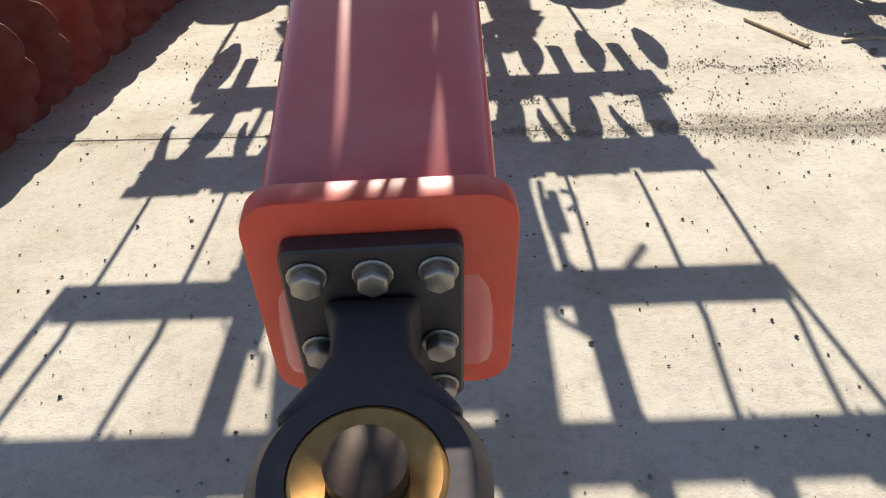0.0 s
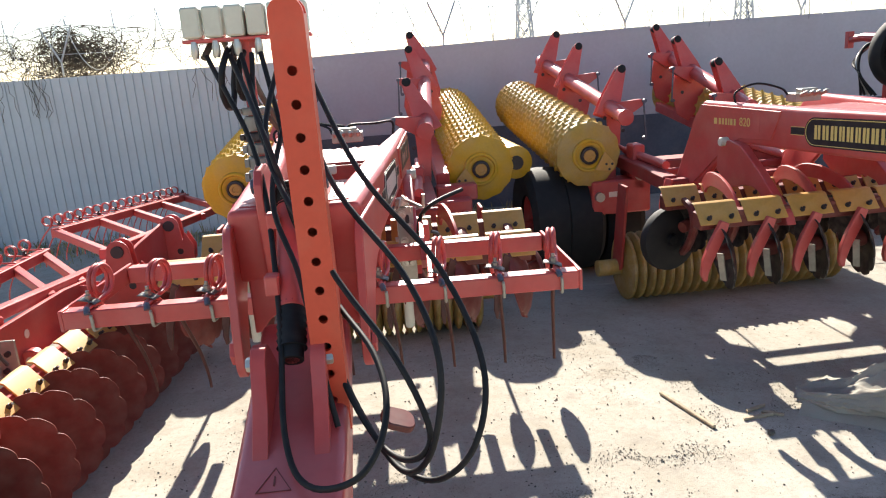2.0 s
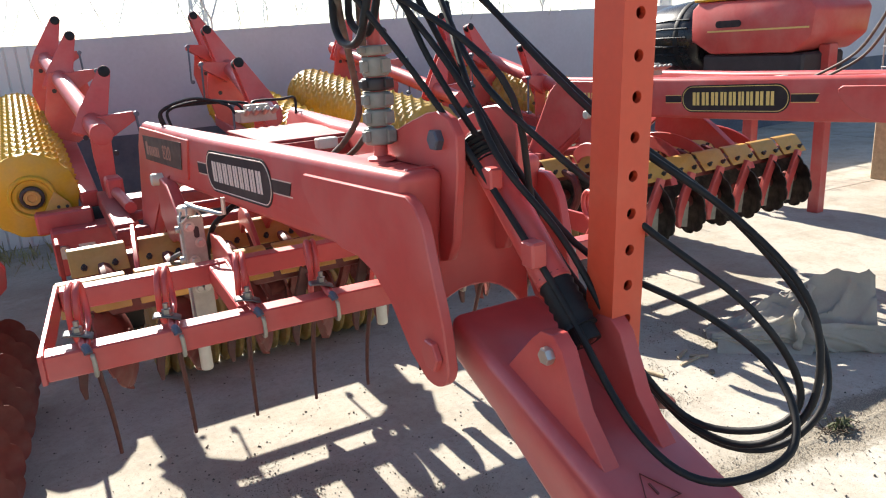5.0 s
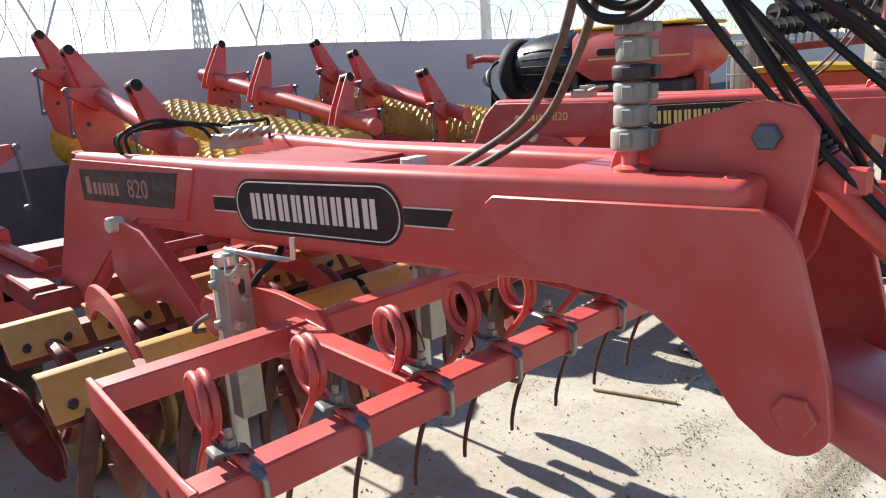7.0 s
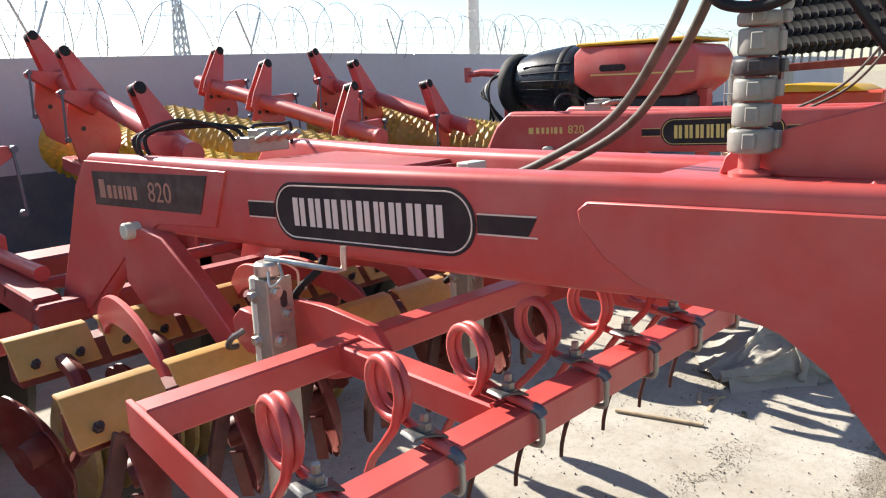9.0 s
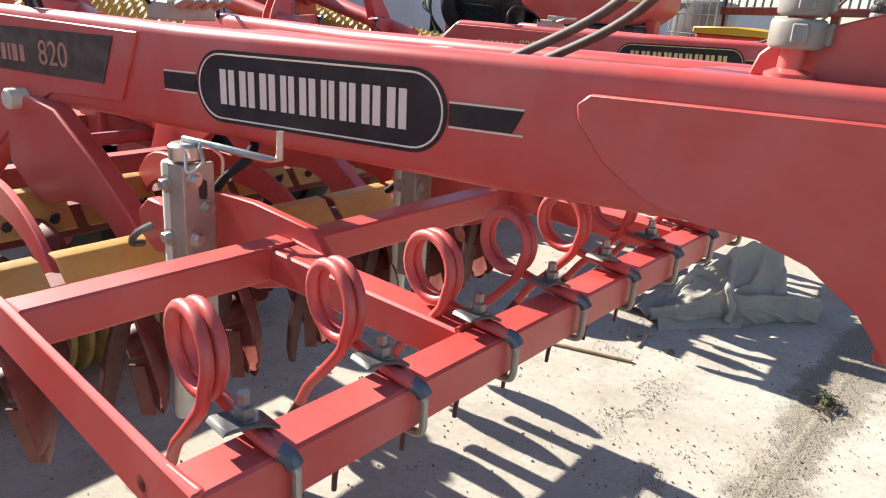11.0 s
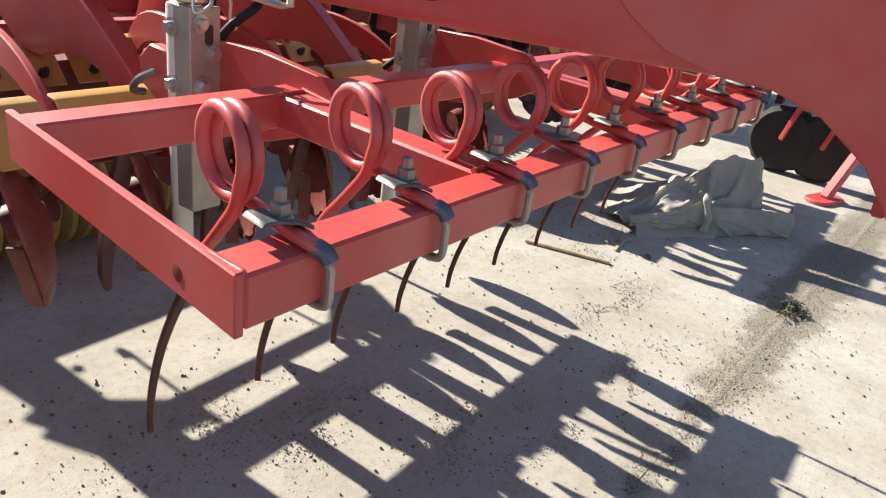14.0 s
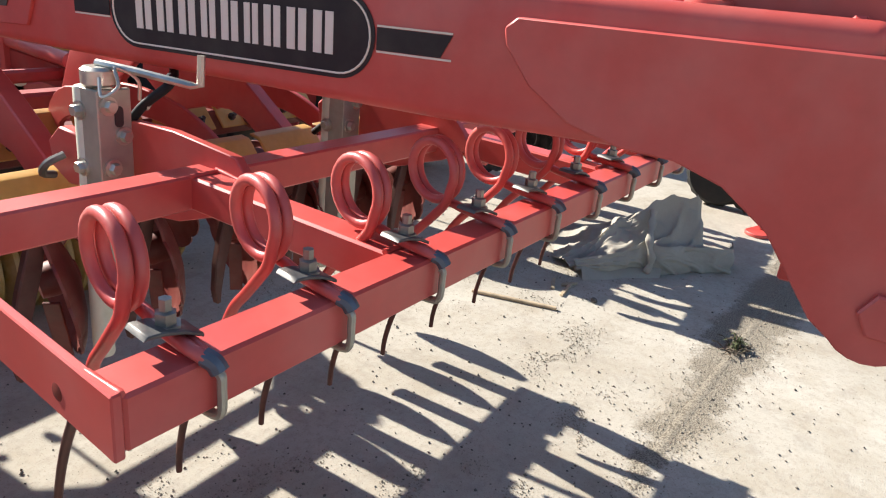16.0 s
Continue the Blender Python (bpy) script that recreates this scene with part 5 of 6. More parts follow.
# ---- harrow wing standing along the other side ----
wing_unit = thing("disc_harrow", "red disc harrow section with scalloped discs and a raised spring-tine comb", "disc harrow", group="parked disc harrows")
LINE = lambda y: -1.375 + 0.085 * (y - 1.09)       # where the clamp plates run
turn_row = math.degrees(math.atan(-0.085))
for i in range(13):
    y = -0.62 + 0.232 * i
    x = LINE(y)
    d = again("disc", DISC, wing_unit, move(x + 0.085, y, 0.255) @ pose(0, 0, 0, 0, 0, 24 + random.uniform(-2, 2)) @ pose(0, 0, 0, -8, 0, 0) @ ALONG_Y @ pose(0, 0, 0, 0, 0, random.uniform(0, 60)) @ Matrix.Diagonal((1.1, 1.1, 1.0, 1)))
    again("hub", HUB, d, Matrix.Identity(4))
    if i < 12:
        pl = again("clamp_plate", PLATE, wing_unit, move(x, y + 0.12, 0.515) @ pose(0, 0, 0, random.uniform(-3, 3), 0, 90 + turn_row + random.uniform(-2, 2)) @ Matrix.Diagonal((0.84, 1, 1, 1)), "ochre yellow clamp plate with two nuts")
        for s in (-0.06, 0.06):
            again("nut", NUT, pl, pose(s, -0.034, -0.036, 48))
        again("disc_arm", ARM, wing_unit, move(x - 0.05, y + 0.06, 0.46) @ pose(0, 0, 0, 0, 0, -90))
part("row_bar", Geo().beam((LINE(-0.7) - 0.05, -0.75, 0.46), (LINE(2.3) - 0.05, 2.3, 0.46), 0.09, 0.09), RED, wing_unit, bevel=0.006)
# long side plate with holes
pl = [(-0.75, 0.44), (1.55, 0.50), (1.72, 0.54), (1.76, 0.62), (1.70, 0.69), (1.4, 0.715), (0.7, 0.715), (-0.75, 0.74)]
sp = part("side_plate", Geo().prism(pl, lambda y: LINE(y) - 0.185, lambda y: LINE(y) - 0.160), RED, wing_unit, bevel=0.004)
for y, z in ((0.72, 0.60), (1.0, 0.62), (1.62, 0.61)):
    part("plate_hole", Geo().lathe([(0.022, 0), (0.022, 0.003)], 14, move(LINE(y) - 0.159, y, z) @ ALONG_X), IRON if y > 1.5 else PALE, sp)
part("spine_bar", Geo().beam((LINE(-0.75) - 0.24, -0.75, 0.865), (LINE(2.1) - 0.24, 2.1, 0.665), 0.06, 0.06), RED, wing_unit, bevel=0.005)
# hinge plates in pairs with black bushes
for y, zt, w, zb in ((0.07, 0.960, 0.34, 0.40), (1.548, 0.858, 0.26, 0.5), (2.295, 0.834, 0.26, 0.5)):
    xp = LINE(y) - (-0.075 if y > 1 else -0.06)
    poly = [(-w * 1.5, zb + 0.02), (-w * 1.45, zb + 0.12), (-w * 0.95, zb + 0.19), (-w * 0.55, zb + 0.5 * (zt - zb)), (-w * 0.33, zt - 0.12)] + arc(0, zt, 0.062, 160, 10, 7) + [(0.072, zt - 0.10), (0.095, zb + 0.28), (0.14, zb + 0.19), (0.13, zb + 0.10), (0.02, zb), (-w * 0.7, zb - 0.03)]
    for o in (0.0, 0.075):
        hp = part("hinge_plate", Geo().prism([(xp + a, b) for a, b in poly], y + o, y + o + 0.014, "y"), RED, wing_unit, bevel=0.003)
    part("hinge_pin", Geo().lathe([(0.034, -0.012), (0.034, 0.10)], 16, move(xp, y, zt) @ ALONG_Y), IRON, hp)
    part("lower_hole", Geo().lathe([(0.02, -0.002), (0.02, 0.0)], 12, move(xp + 0.05, y, zb + 0.16) @ ALONG_Y), IRON, hp)
# large plate of the near frame
part("outer_plate", Geo().prism([(1.62, 0.48), (2.5, 0.55), (2.62, 0.80), (2.3, 0.86), (1.9, 0.82), (1.62, 0.76)], lambda y: LINE(y) + 0.02, lambda y: LINE(y) + 0.04), RED, wing_unit, bevel=0.004)
# depth jack and link
jx, jy, jz = -1.551, 0.765, 0.684
jack = part("depth_jack", Geo().box((jx, jy, jz - 0.13), (0.15, 0.014, 0.24)).box((jx - 0.07, jy + 0.05, jz - 0.13), (0.014, 0.10, 0.24)), GALV, wing_unit, "galvanised depth-setting post", bevel=0.003)
part("jack_tube", Geo().box((jx - 0.03, jy - 0.022, jz - 0.10), (0.05, 0.03, 0.20)), CREAM, jack, "pale zinc tube", bevel=0.004)
part("jack_cap", Geo().lathe([(0.03, 0), (0.036, 0.006), (0.036, 0.03), (0.025, 0.036)], 14, move(jx - 0.03, jy - 0.02, jz - 0.012)), STEEL, jack)
part("jack_crank", Geo().tube(smooth_path([(jx - 0.03, jy - 0.02, jz + 0.02), (jx - 0.10, jy + 0.02, jz + 0.05), (jx - 0.2, jy + 0.06, jz + 0.03)], 4), 0.007, 7), STEEL, jack)
for u, v in ((0.04, -0.07), (0.02, -0.15)):
    part("jack_bolt", Geo().lathe([(0.014, -0.016), (0.014, 0)], 6, move(jx + u, jy - 0.007, jz + v) @ ALONG_Y), IRON, jack)
part("hose_loop", Geo().tube(smooth_path([(LINE(0.4) - 0.2, 0.3, 0.78), (LINE(0.4) - 0.1, 0.4, 0.83), (LINE(0.5) - 0.06, 0.52, 0.80), (LINE(0.6) - 0.02, 0.6, 0.62)], 5), 0.008, 7), IRON, wing_unit)
part("hook_link", Geo().prism(arc(-1.516, 0.500, 0.055, 0, 180, 10) + [(-1.571, 0.355), (-1.461, 0.355)], 0.938, 0.988, "y"), RED, wing_unit, bevel=0.006)
part("link_hole", Geo().lathe([(0.024, -0.002), (0.024, 0.0)], 14, move(-1.516, 0.938, 0.500) @ ALONG_Y), PALE, wing_unit)
# spring-tine combs
comb_tine = data_of("spring_tine", coil_tine_mesh(), RED, sharp=60)
comb_shank = data_of("shank", tine_shank_mesh(), RED, sharp=60)
for y0, y1, x0, x1, z0, z1, pitch in ((-0.7, 2.02, -2.02, -1.86, 0.785, 0.785, 0.15), (2.38, 4.55, -1.95, -1.69, 0.835, 0.665, 0.128)):
    a, b = Vector((x0, y0, z0)), Vector((x1, y1, z1))
    comb = part("tine_bar", Geo().beam(a, b, 0.06, 0.06), RED, wing_unit, bevel=0.004)
    ang = math.degrees(math.atan2(-(x1 - x0), y1 - y0))
    k, n = 0, int((b - a).length / pitch)
    for k in range(n):
        p = a + (b - a) * ((k + 0.5) / n)
        at_ = move(p.x, p.y, p.z + 0.032) @ pose(0, 0, 0, 0, 0, 90 + ang + random.uniform(-4, 4)) @ Matrix.Diagonal((0.8, 0.62, 0.60, 1))
        again("spring_tine", comb_tine, comb, at_)
        again("shank", comb_shank, comb, at_)
        if k % 2 == 0:
            again("clamp_nut", NUT, comb, move(p.x, p.y, p.z + 0.045))
    for t in (0.12, 0.34, 0.52, 0.70, 0.87, 0.985) if y0 < 0 else (0.01, 0.26, 0.50, 0.74, 0.97):
        p = a + (b - a) * t
        q = Vector((LINE(p.y) - 0.22, p.y - 0.33, 0.80 - 0.065 * p.y)) if y0 < 0 else p + Vector((0.46, -0.42, -0.07))
        part("comb_arm", Geo().beam(p, q, 0.045, 0.05), RED, comb, bevel=0.004)
    if y0 > 0:
        part("back_bar", Geo().beam(a + Vector((0.46, -0.45, -0.07)), b + Vector((0.40, -0.30, -0.07)), 0.06, 0.06), RED, comb, bevel=0.004)

# ---- far row of machines ----
seeder = thing("seed_drill", "red seed hopper with black drum and yellow lid", "seed drill", m=pose(5.25, -0.12, 0, 0, 0, 3))
hop = [(2.15, 1.52), (2.3, 1.40), (3.12, 1.40), (3.34, 1.52), (3.34, 1.80), (3.26, 1.87), (2.2, 1.84), (2.12, 1.74)]
hopper = part("hopper", Geo().prism(hop, -0.35, 0.5), RED, seeder, "red hopper with a thin gold stripe", bevel=0.03, segs=2)
part("lid", Geo().box((0.08, 2.74, 1.880), (0.9, 1.12, 0.03)), YELLOW, hopper, "yellow lid", bevel=0.012)
part("stripe", Geo().box((-0.353, 2.66, 1.60), (0.004, 0.98, 0.014)), GOLD, hopper)
part("sign", Geo().prism([(y + 2.93, z + 1.66) for y, z in round_rect(0.26, 0.06, 0.028, 5)], -0.360, -0.354), BLACKP, hopper)
part("drum", Geo().lathe([(0.0, 3.30), (0.27, 3.30), (0.325, 3.34), (0.345, 3.45), (0.345, 3.62), (0.32, 3.85), (0.275, 4.06), (0.25, 4.12), (0.0, 4.12)], 36, move(0.0, 0, 1.55) @ ALONG_Y), BLACKPLASTIC, seeder, "glossy black plastic drum", sharp=50)
part("strap", Geo().lathe([(0.349, 3.50), (0.353, 3.51), (0.353, 3.545), (0.349, 3.555)], 36, move(0.0, 0, 1.55) @ ALONG_Y), RUBBER, seeder)
for k in range(5):
    a_ = math.radians(150 + 14 * k)
    part("drum_rib", Geo().tube([(0.346 * math.cos(a_), 3.40, 1.55 + 0.346 * math.sin(a_)), (0.346 * math.cos(a_), 3.64, 1.55 + 0.346 * math.sin(a_)), (0.30 * math.cos(a_), 3.97, 1.55 + 0.30 * math.sin(a_))], 0.009, 6), BLACKPLASTIC, seeder)
part("fan_ring", Geo().lathe([(0.225, 4.10), (0.30, 4.10), (0.325, 4.14), (0.325, 4.22), (0.30, 4.26), (0.225, 4.26)], 34, move(0, 0, 1.53) @ ALONG_Y), TYRE, seeder, "black ring of the blower")
part("fan_plate", Geo().lathe([(0.0, 4.15), (0.235, 4.15), (0.235, 4.20), (0.0, 4.20)], 30, move(0, 0, 1.53) @ ALONG_Y), RED, seeder, "red blower plate")
part("fan_hub", Geo().lathe([(0.0, 4.2), (0.10, 4.2), (0.11, 4.30), (0.05, 4.36), (0.0, 4.36)], 18, move(0, 0, 1.58) @ ALONG_Y), IRON, seeder)
part("fan_shaft", Geo().tube([(0, 4.2, 1.64), (-0.1, 4.6, 1.68), (-0.1, 4.8, 1.66)], [0.05, 0.04, 0.03], 10).box((-0.1, 4.8, 1.66), (0.06, 0.05, 0.16)), RED, seeder)
for k in range(5):
    part("fan_hose", Geo().tube(smooth_path([(-0.1, 4.33 + 0.02 * k, 1.66), (-0.26, 4.38 + 0.03 * k, 1.58 - 0.03 * k), (-0.30, 4.36, 1.36), (-0.22, 4.22 + 0.05 * k, 1.15)], 5), 0.013, 7), STEEL if k == 2 else RUBBER, seeder)
g = Geo().beam((0, 4.6, 1.0), (0, 1.2, 1.0), 0.16, 0.16)
part("frame", g, RED, seeder, bevel=0.01)
for y in (4.3, 3.6, 2.9, 2.2):
    part("frame_leg", Geo().box((0, y, 0.5), (0.1, 0.1, 1.0)).box((0, y, 1.2), (0.12, 0.1, 0.5)), RED, seeder, bevel=0.006)
# dark chute, enlarged to stand in for the shade below the hopper
part("dark_chute", Geo().box((-0.02, 2.72, 1.26), (0.6, 1.0, 0.27)), IRON, seeder, bevel=0.02)

crate = thing("liquid_tank", "translucent grey plastic tank in a wire cage", "tank", m=move(7.2, 2.32, 0))
part("tank", Geo().box((0, 0, 1.20), (0.8, 0.46, 1.0)), GREY, crate, bevel=0.05, segs=2)
part("pallet", Geo().box((0, 0, 0.35), (0.84, 0.5, 0.70)), WOOD, crate, bevel=0.01)
bar_v = data_of("cage_bar", Geo().tube([(0, 0, 0.7), (0, 0, 1.71)], 0.008, 6), WIRE)
bar_h = data_of("cage_bar", Geo().tube([(0, -0.25, 0), (0, 0.25, 0)], 0.008, 6), WIRE)
for k in range(7):
    again("cage_bar", bar_v, crate, move(-0.41, -0.24 + 0.08 * k, 0))
for z in (0.75, 0.95, 1.15, 1.35, 1.55, 1.7):
    again("cage_bar", bar_h, crate, move(-0.415, 0, z))

cultivator = thing("cultivator", "folded cultivator wing with rows of small black discs", "cultivator", m=move(7.0, 0, 0))
part("bar", Geo().beam((0, 2.2, 1.60), (0, -0.4, 1.70), 0.10, 0.08), DARKRED, cultivator, bevel=0.008)
black_disc = data_of("black_disc", Geo().lathe([(0.0, 0.02), (0.06, 0.015), (0.095, -0.005), (0.095, -0.01), (0.0, 0.012)], 22), TYRE, sharp=50)
for k in range(33):
    y = 2.25 - 0.08 * k
    for j, z in enumerate((1.82, 1.98, 2.13, 2.29, 2.45)):
        again("black_disc", black_disc, cultivator, move(0.08 * j, y - 0.05 * j, z + 0.0032 * k) @ pose(0, 0, 0, 0, 0, -20) @ ALONG_X)
    part("tooth", Geo().tube([(0.0, y, 1.62 + 0.0032 * k), (0.02, y, 1.76 + 0.0032 * k)], 0.012, 5), GREY, cultivator)
part("disc_shaft", Geo().tube([(0, 2.3, 1.82), (0, -0.4, 1.92)], 0.02, 8), IRON, cultivator)
part("disc_shaft", Geo().tube([(0.08, 2.25, 1.98), (0.08, -0.4, 2.08)], 0.02, 8), IRON, cultivator)
part("disc_shaft", Geo().tube([(0.16, 2.2, 2.13), (0.16, -0.4, 2.23)], 0.02, 8), IRON, cultivator)
for y in (2.1, 1.0, 0.0):
    part("support", Geo().box((0.1, y, 0.82), (0.1, 0.08, 1.64)).box((0.1, y, 1.85), (0.05, 0.04, 0.5)), DARKRED, cultivator, bevel=0.006)
bin_ob = thing("fertiliser_hopper", "orange hopper with a yellow lid", "hopper", m=move(6.6, 1.5, 0))
part("body", Geo().prism([(-0.5, 0.5), (0.5, 0.5), (0.6, 1.37), (-0.6, 1.37)], -0.3, 0.3), ORANGE, bin_ob, bevel=0.02)
part("lid", Geo().prism([(-0.45, 1.37), (0.62, 1.37), (0.62, 1.43), (0.2, 1.45), (-0.35, 1.42)], -0.32, 0.32), YELLOW, bin_ob, bevel=0.01)
for y in (-0.4, 0.4):
    part("leg", Geo().box((0, y, 0.25), (0.5, 0.08, 0.5)), IRON, bin_ob, bevel=0.01)

support = thing("implement_stand", "red skid foot and forked arms with two black ribbed wheels", "stand", m=move(3.78, -0.03, 0))
part("skid_foot", Geo().prism(round_rect(0.30, 0.16, 0.07, 5), 0.0, 0.025, "z", pose(0, 0, 0, 0, 0, -20)), RED, support, bevel=0.005)
part("leg", Geo().beam((0, 0, 0.02), (0.35, -0.16, 0.62), 0.06, 0.06), RED, support, bevel=0.006)
part("head_bar", Geo().beam((0.35, -0.3, 0.66), (0.35, 0.75, 0.66), 0.09, 0.09), RED, support, bevel=0.006)
for y in (0.15, 0.42):
    w = part("wheel", Geo().lathe([(0.0, -0.05), (0.1, -0.05), (0.12, 0.05), (0.0, 0.05)], 18, move(0.42, y, 0.24) @ ALONG_X), IRON, support)
    part("tyre", Geo().lathe([(0.10, -0.07), (0.20, -0.075), (0.235, -0.04), (0.24, 0.0), (0.235, 0.04), (0.20, 0.075), (0.10, 0.07)], 40, move(0.42, y, 0.24) @ ALONG_X, lambda a, i: 1 - 0.04 * (math.sin(18 * a) > 0) if 2 <= i <= 4 else 1), TYRE, w)
    part("fork_arm", Geo().beam((0.33, y - 0.1, 0.64), (0.36, y, 0.24), 0.05, 0.03), RED, support, bevel=0.004)

# ---- small things on the ground ----
canvas = thing("canvas_sheet", "crumpled grey canvas sheet lying on the concrete", "canvas")
CU, CN, CO = Vector((0.751, -0.660, 0)), Vector((0.660, 0.751, 0)), Vector((2.47, 0.33, 0))


def lerp(table, u):
    for (a, p), (b, q) in zip(table, table[1:]):
        if u <= b:
            t = max(0.0, (u - a) / (b - a))
            t = t * t * (3 - 2 * t)
            return p + (q - p) * t
    return table[-1][1]


def cloth(fu, u0, u1, nu, nv, thick=0.006):
    """A draped sheet: fu(u, v) gives the run along the front, the depth behind it and the height."""
    vs, fs = [], []
    for i in range(nu + 1):
        for j in range(nv + 1):
            u, d, z = fu(u0 + (u1 - u0) * i / nu, j / nv)
            vs.append(CO + CU * u + CN * d + Vector((0, 0, z)))
    for i in range(nu):
        for j in range(nv):
            q = i * (nv + 1) + j
            fs.append((q, q + nv + 1, q + nv + 2, q + 1))
    k = len(vs)
    low = [p - CN * thick * 0.4 - Vector((0, 0, min(thick, p.z))) for p in vs]
    edge = [i * (nv + 1) for i in range(nu + 1)] + [nu * (nv + 1) + j for j in range(1, nv + 1)] + [i * (nv + 1) + nv for i in range(nu - 1, -1, -1)] + list(range(nv - 1, 0, -1))
    fs += [tuple(i + k for i in f[::-1]) for f in fs]
    fs += [(edge[i], edge[(i + 1) % len(edge)], edge[(i + 1) % len(edge)] + k, edge[i] + k)[::-1] for i in range(len(edge))]
    return Geo().add(vs + low, fs)


def drape(u, v):
    ridge = lerp([(-0.50, 0.075), (-0.30, 0.12), (-0.12, 0.22), (0.06, 0.315), (0.20, 0.345), (0.33, 0.385), (0.36, 0.36)], u)
    band = lerp([(-0.50, 0.06), (-0.06, 0.15), (0.36, 0.11)], u)
    far = lerp([(-0.48, 0.24), (-0.36, 0.50), (-0.10, 0.92), (0.36, 0.66)], u)
    top = lerp([(-0.50, 0.12), (-0.1, 0.20), (0.36, 0.17)], u)
    if v < 0.42:
        t = v / 0.42
        d, z = 0.03 + (top - 0.03) * t ** 0.8, band * 0.75 + (ridge - band * 0.75) * (t ** 1.15)
    else:
        t = (v - 0.42) / 0.58
        d, z = top + (far - top) * t, ridge * max(0.0, 1 - t) ** 1.5 * (0.55 + 0.45 * math.cos(t * 2.2)) + 0.012
        z = max(z, 0.010)
    w = noise.noise((u * 3.2 + v * 2.5, v * 2.2, 3.0))
    f = abs(noise.noise((u * 5 - v * 3.4, v * 2.2 + u, 7.0)))
    f2 = abs(noise.noise((u * 11 + v * 6.0, v * 5.2 - u * 3, 2.0)))
    z = max(0.008, z + (0.045 * w + 0.15 * max(0.0, 0.24 - f) + 0.06 * max(0.0, 0.20 - f2) - 0.02) * min(1.0, z * 6))
    return u + 0.03 * w * v, d + 0.035 * w + 0.02 * noise.noise((u * 9, v * 4, 1.0)), z


part("sheet", cloth(drape, -0.48, 0.36, 96, 64), CANVAS, canvas, sharp=80)


def front(u, v):
    high = lerp([(-0.46, 0.085), (-0.20, 0.13), (-0.04, 0.178), (0.03, 0.155), (0.49, 0.135), (0.62, 0.12)], u)
    low = lerp([(-0.46, 0.050), (-0.10, 0.055), (0.0, 0.004), (0.62, 0.004)], u)
    turn = max(0.0, u - 0.49)
    bow = 0.014 * noise.noise((u * 9, v * 3, 5.0)) + 0.016 * max(0.0, 0.22 - abs(noise.noise((u * 6 + v * 1.5, v * 2, 9.0)))) / 0.22 + 0.010 * math.sin(u * 17) + 0.018 * math.sin(v * 3.1) - 0.03 * math.exp(-((u + 0.04) / 0.035) ** 2) * (0.4 + 0.6 * v)
    return u - turn * 0.25 + 0.03 * v * (u > 0.4) * (u - 0.4) * 4, -bow + 0.02 * v + turn * 1.1, low + (high - low) * v


part("front_band", cloth(front, -0.46, 0.62, 96, 16, 0.016), CANVAS, canvas, sharp=80)


def flap(u, v):
    t = (u + 0.44) / 0.46
    wide = 0.02 + 0.10 * max(0.0, math.sin(math.pi * min(1.0, 0.16 + t * 0.84))) ** 0.6
    return u + 0.02 * v, -0.055 - 0.01 * math.sin(u * 12) + wide * v * 1.3, 0.004 + 0.062 * math.sin(math.pi * min(1, v * 0.62)) * (1 - 0.4 * t)


part("lower_flap", cloth(flap, -0.44, 0.02, 30, 10, 0.008), CANVAS, canvas, sharp=80)
part("knot", Geo().tube(smooth_path([CO + CU * -0.05 + CN * -0.03 + Vector((0, 0, 0.02)), CO + CU * -0.035 + CN * -0.035 + Vector((0, 0, 0.09)), CO + CU * -0.045 + CN * 0.0 + Vector((0, 0, 0.175)), CO + CU * 0.01 + CN * 0.09 + Vector((0, 0, 0.24)), CO + CU * 0.05 + CN * 0.16 + Vector((0, 0, 0.30))], 5), [0.020 + 0.006 * math.sin(k * 1.3) for k in range(21)], 10, flat=0.6), CANVAS, canvas, sharp=80)

stick = thing("wooden_stick", "thin weathered wooden stick on the concrete", "stick")
part("stick_rod", Geo().beam((1.555, 0.915, 0.010), (1.665, 0.525, 0.010), 0.020, 0.014), WOOD, stick, bevel=0.003)

stone = thing("stone", "small dark stone on the concrete", "stone", m=pose(1.885, 0.425, 0.0, 0, 0, 30))
g = Geo()
for a_, h_ in ((0.0, 0.0), (0.35, 0.0)):
    g.lathe([(0.010, 0.0), (0.019, 0.006), (0.015, 0.017), (0.0, 0.022)], 7, move(0.012 * a_, 0.008 * a_, h_) @ Matrix.Diagonal((1.25, 0.8, 1, 1)))
part("lump", g, PEBBLE, stone, bevel=0.002)
for k, (x_, y_, ln_, tn_) in enumerate(((1.93, 0.66, 0.12, 20), (1.98, 0.60, 0.09, -35), (1.90, 0.58, 0.15, 5))):
    scrap = thing("wood_scrap", "pale splintered wood scrap beside the canvas sheet", "wood scrap", group="wood scraps by the canvas", m=pose(x_, y_, 0.0, 0, 0, tn_))
    part("splinter", Geo().prism([(-ln_ / 2, -0.010), (ln_ / 2, -0.006), (ln_ / 2 + 0.012, 0.004), (ln_ / 2 - 0.01, 0.012), (-ln_ / 2 + 0.008, 0.010)], 0.0005, 0.013, "z"), WOOD, scrap, bevel=0.002)

box_ob = thing("ribbed_box", "dark green ribbed metal box by the wall", "box", m=pose(-5.22, 5.55, 0, 0, 0, 4))
part("body", Geo().box((0, 0, 0.30), (0.72, 0.5, 0.58)), DARKGREEN, box_ob, bevel=0.02)
for k in range(5):
    part("rib", Geo().box((0, -0.26, 0.10 + 0.11 * k), (0.72, 0.03, 0.035)), DARKGREEN, box_ob, bevel=0.006)

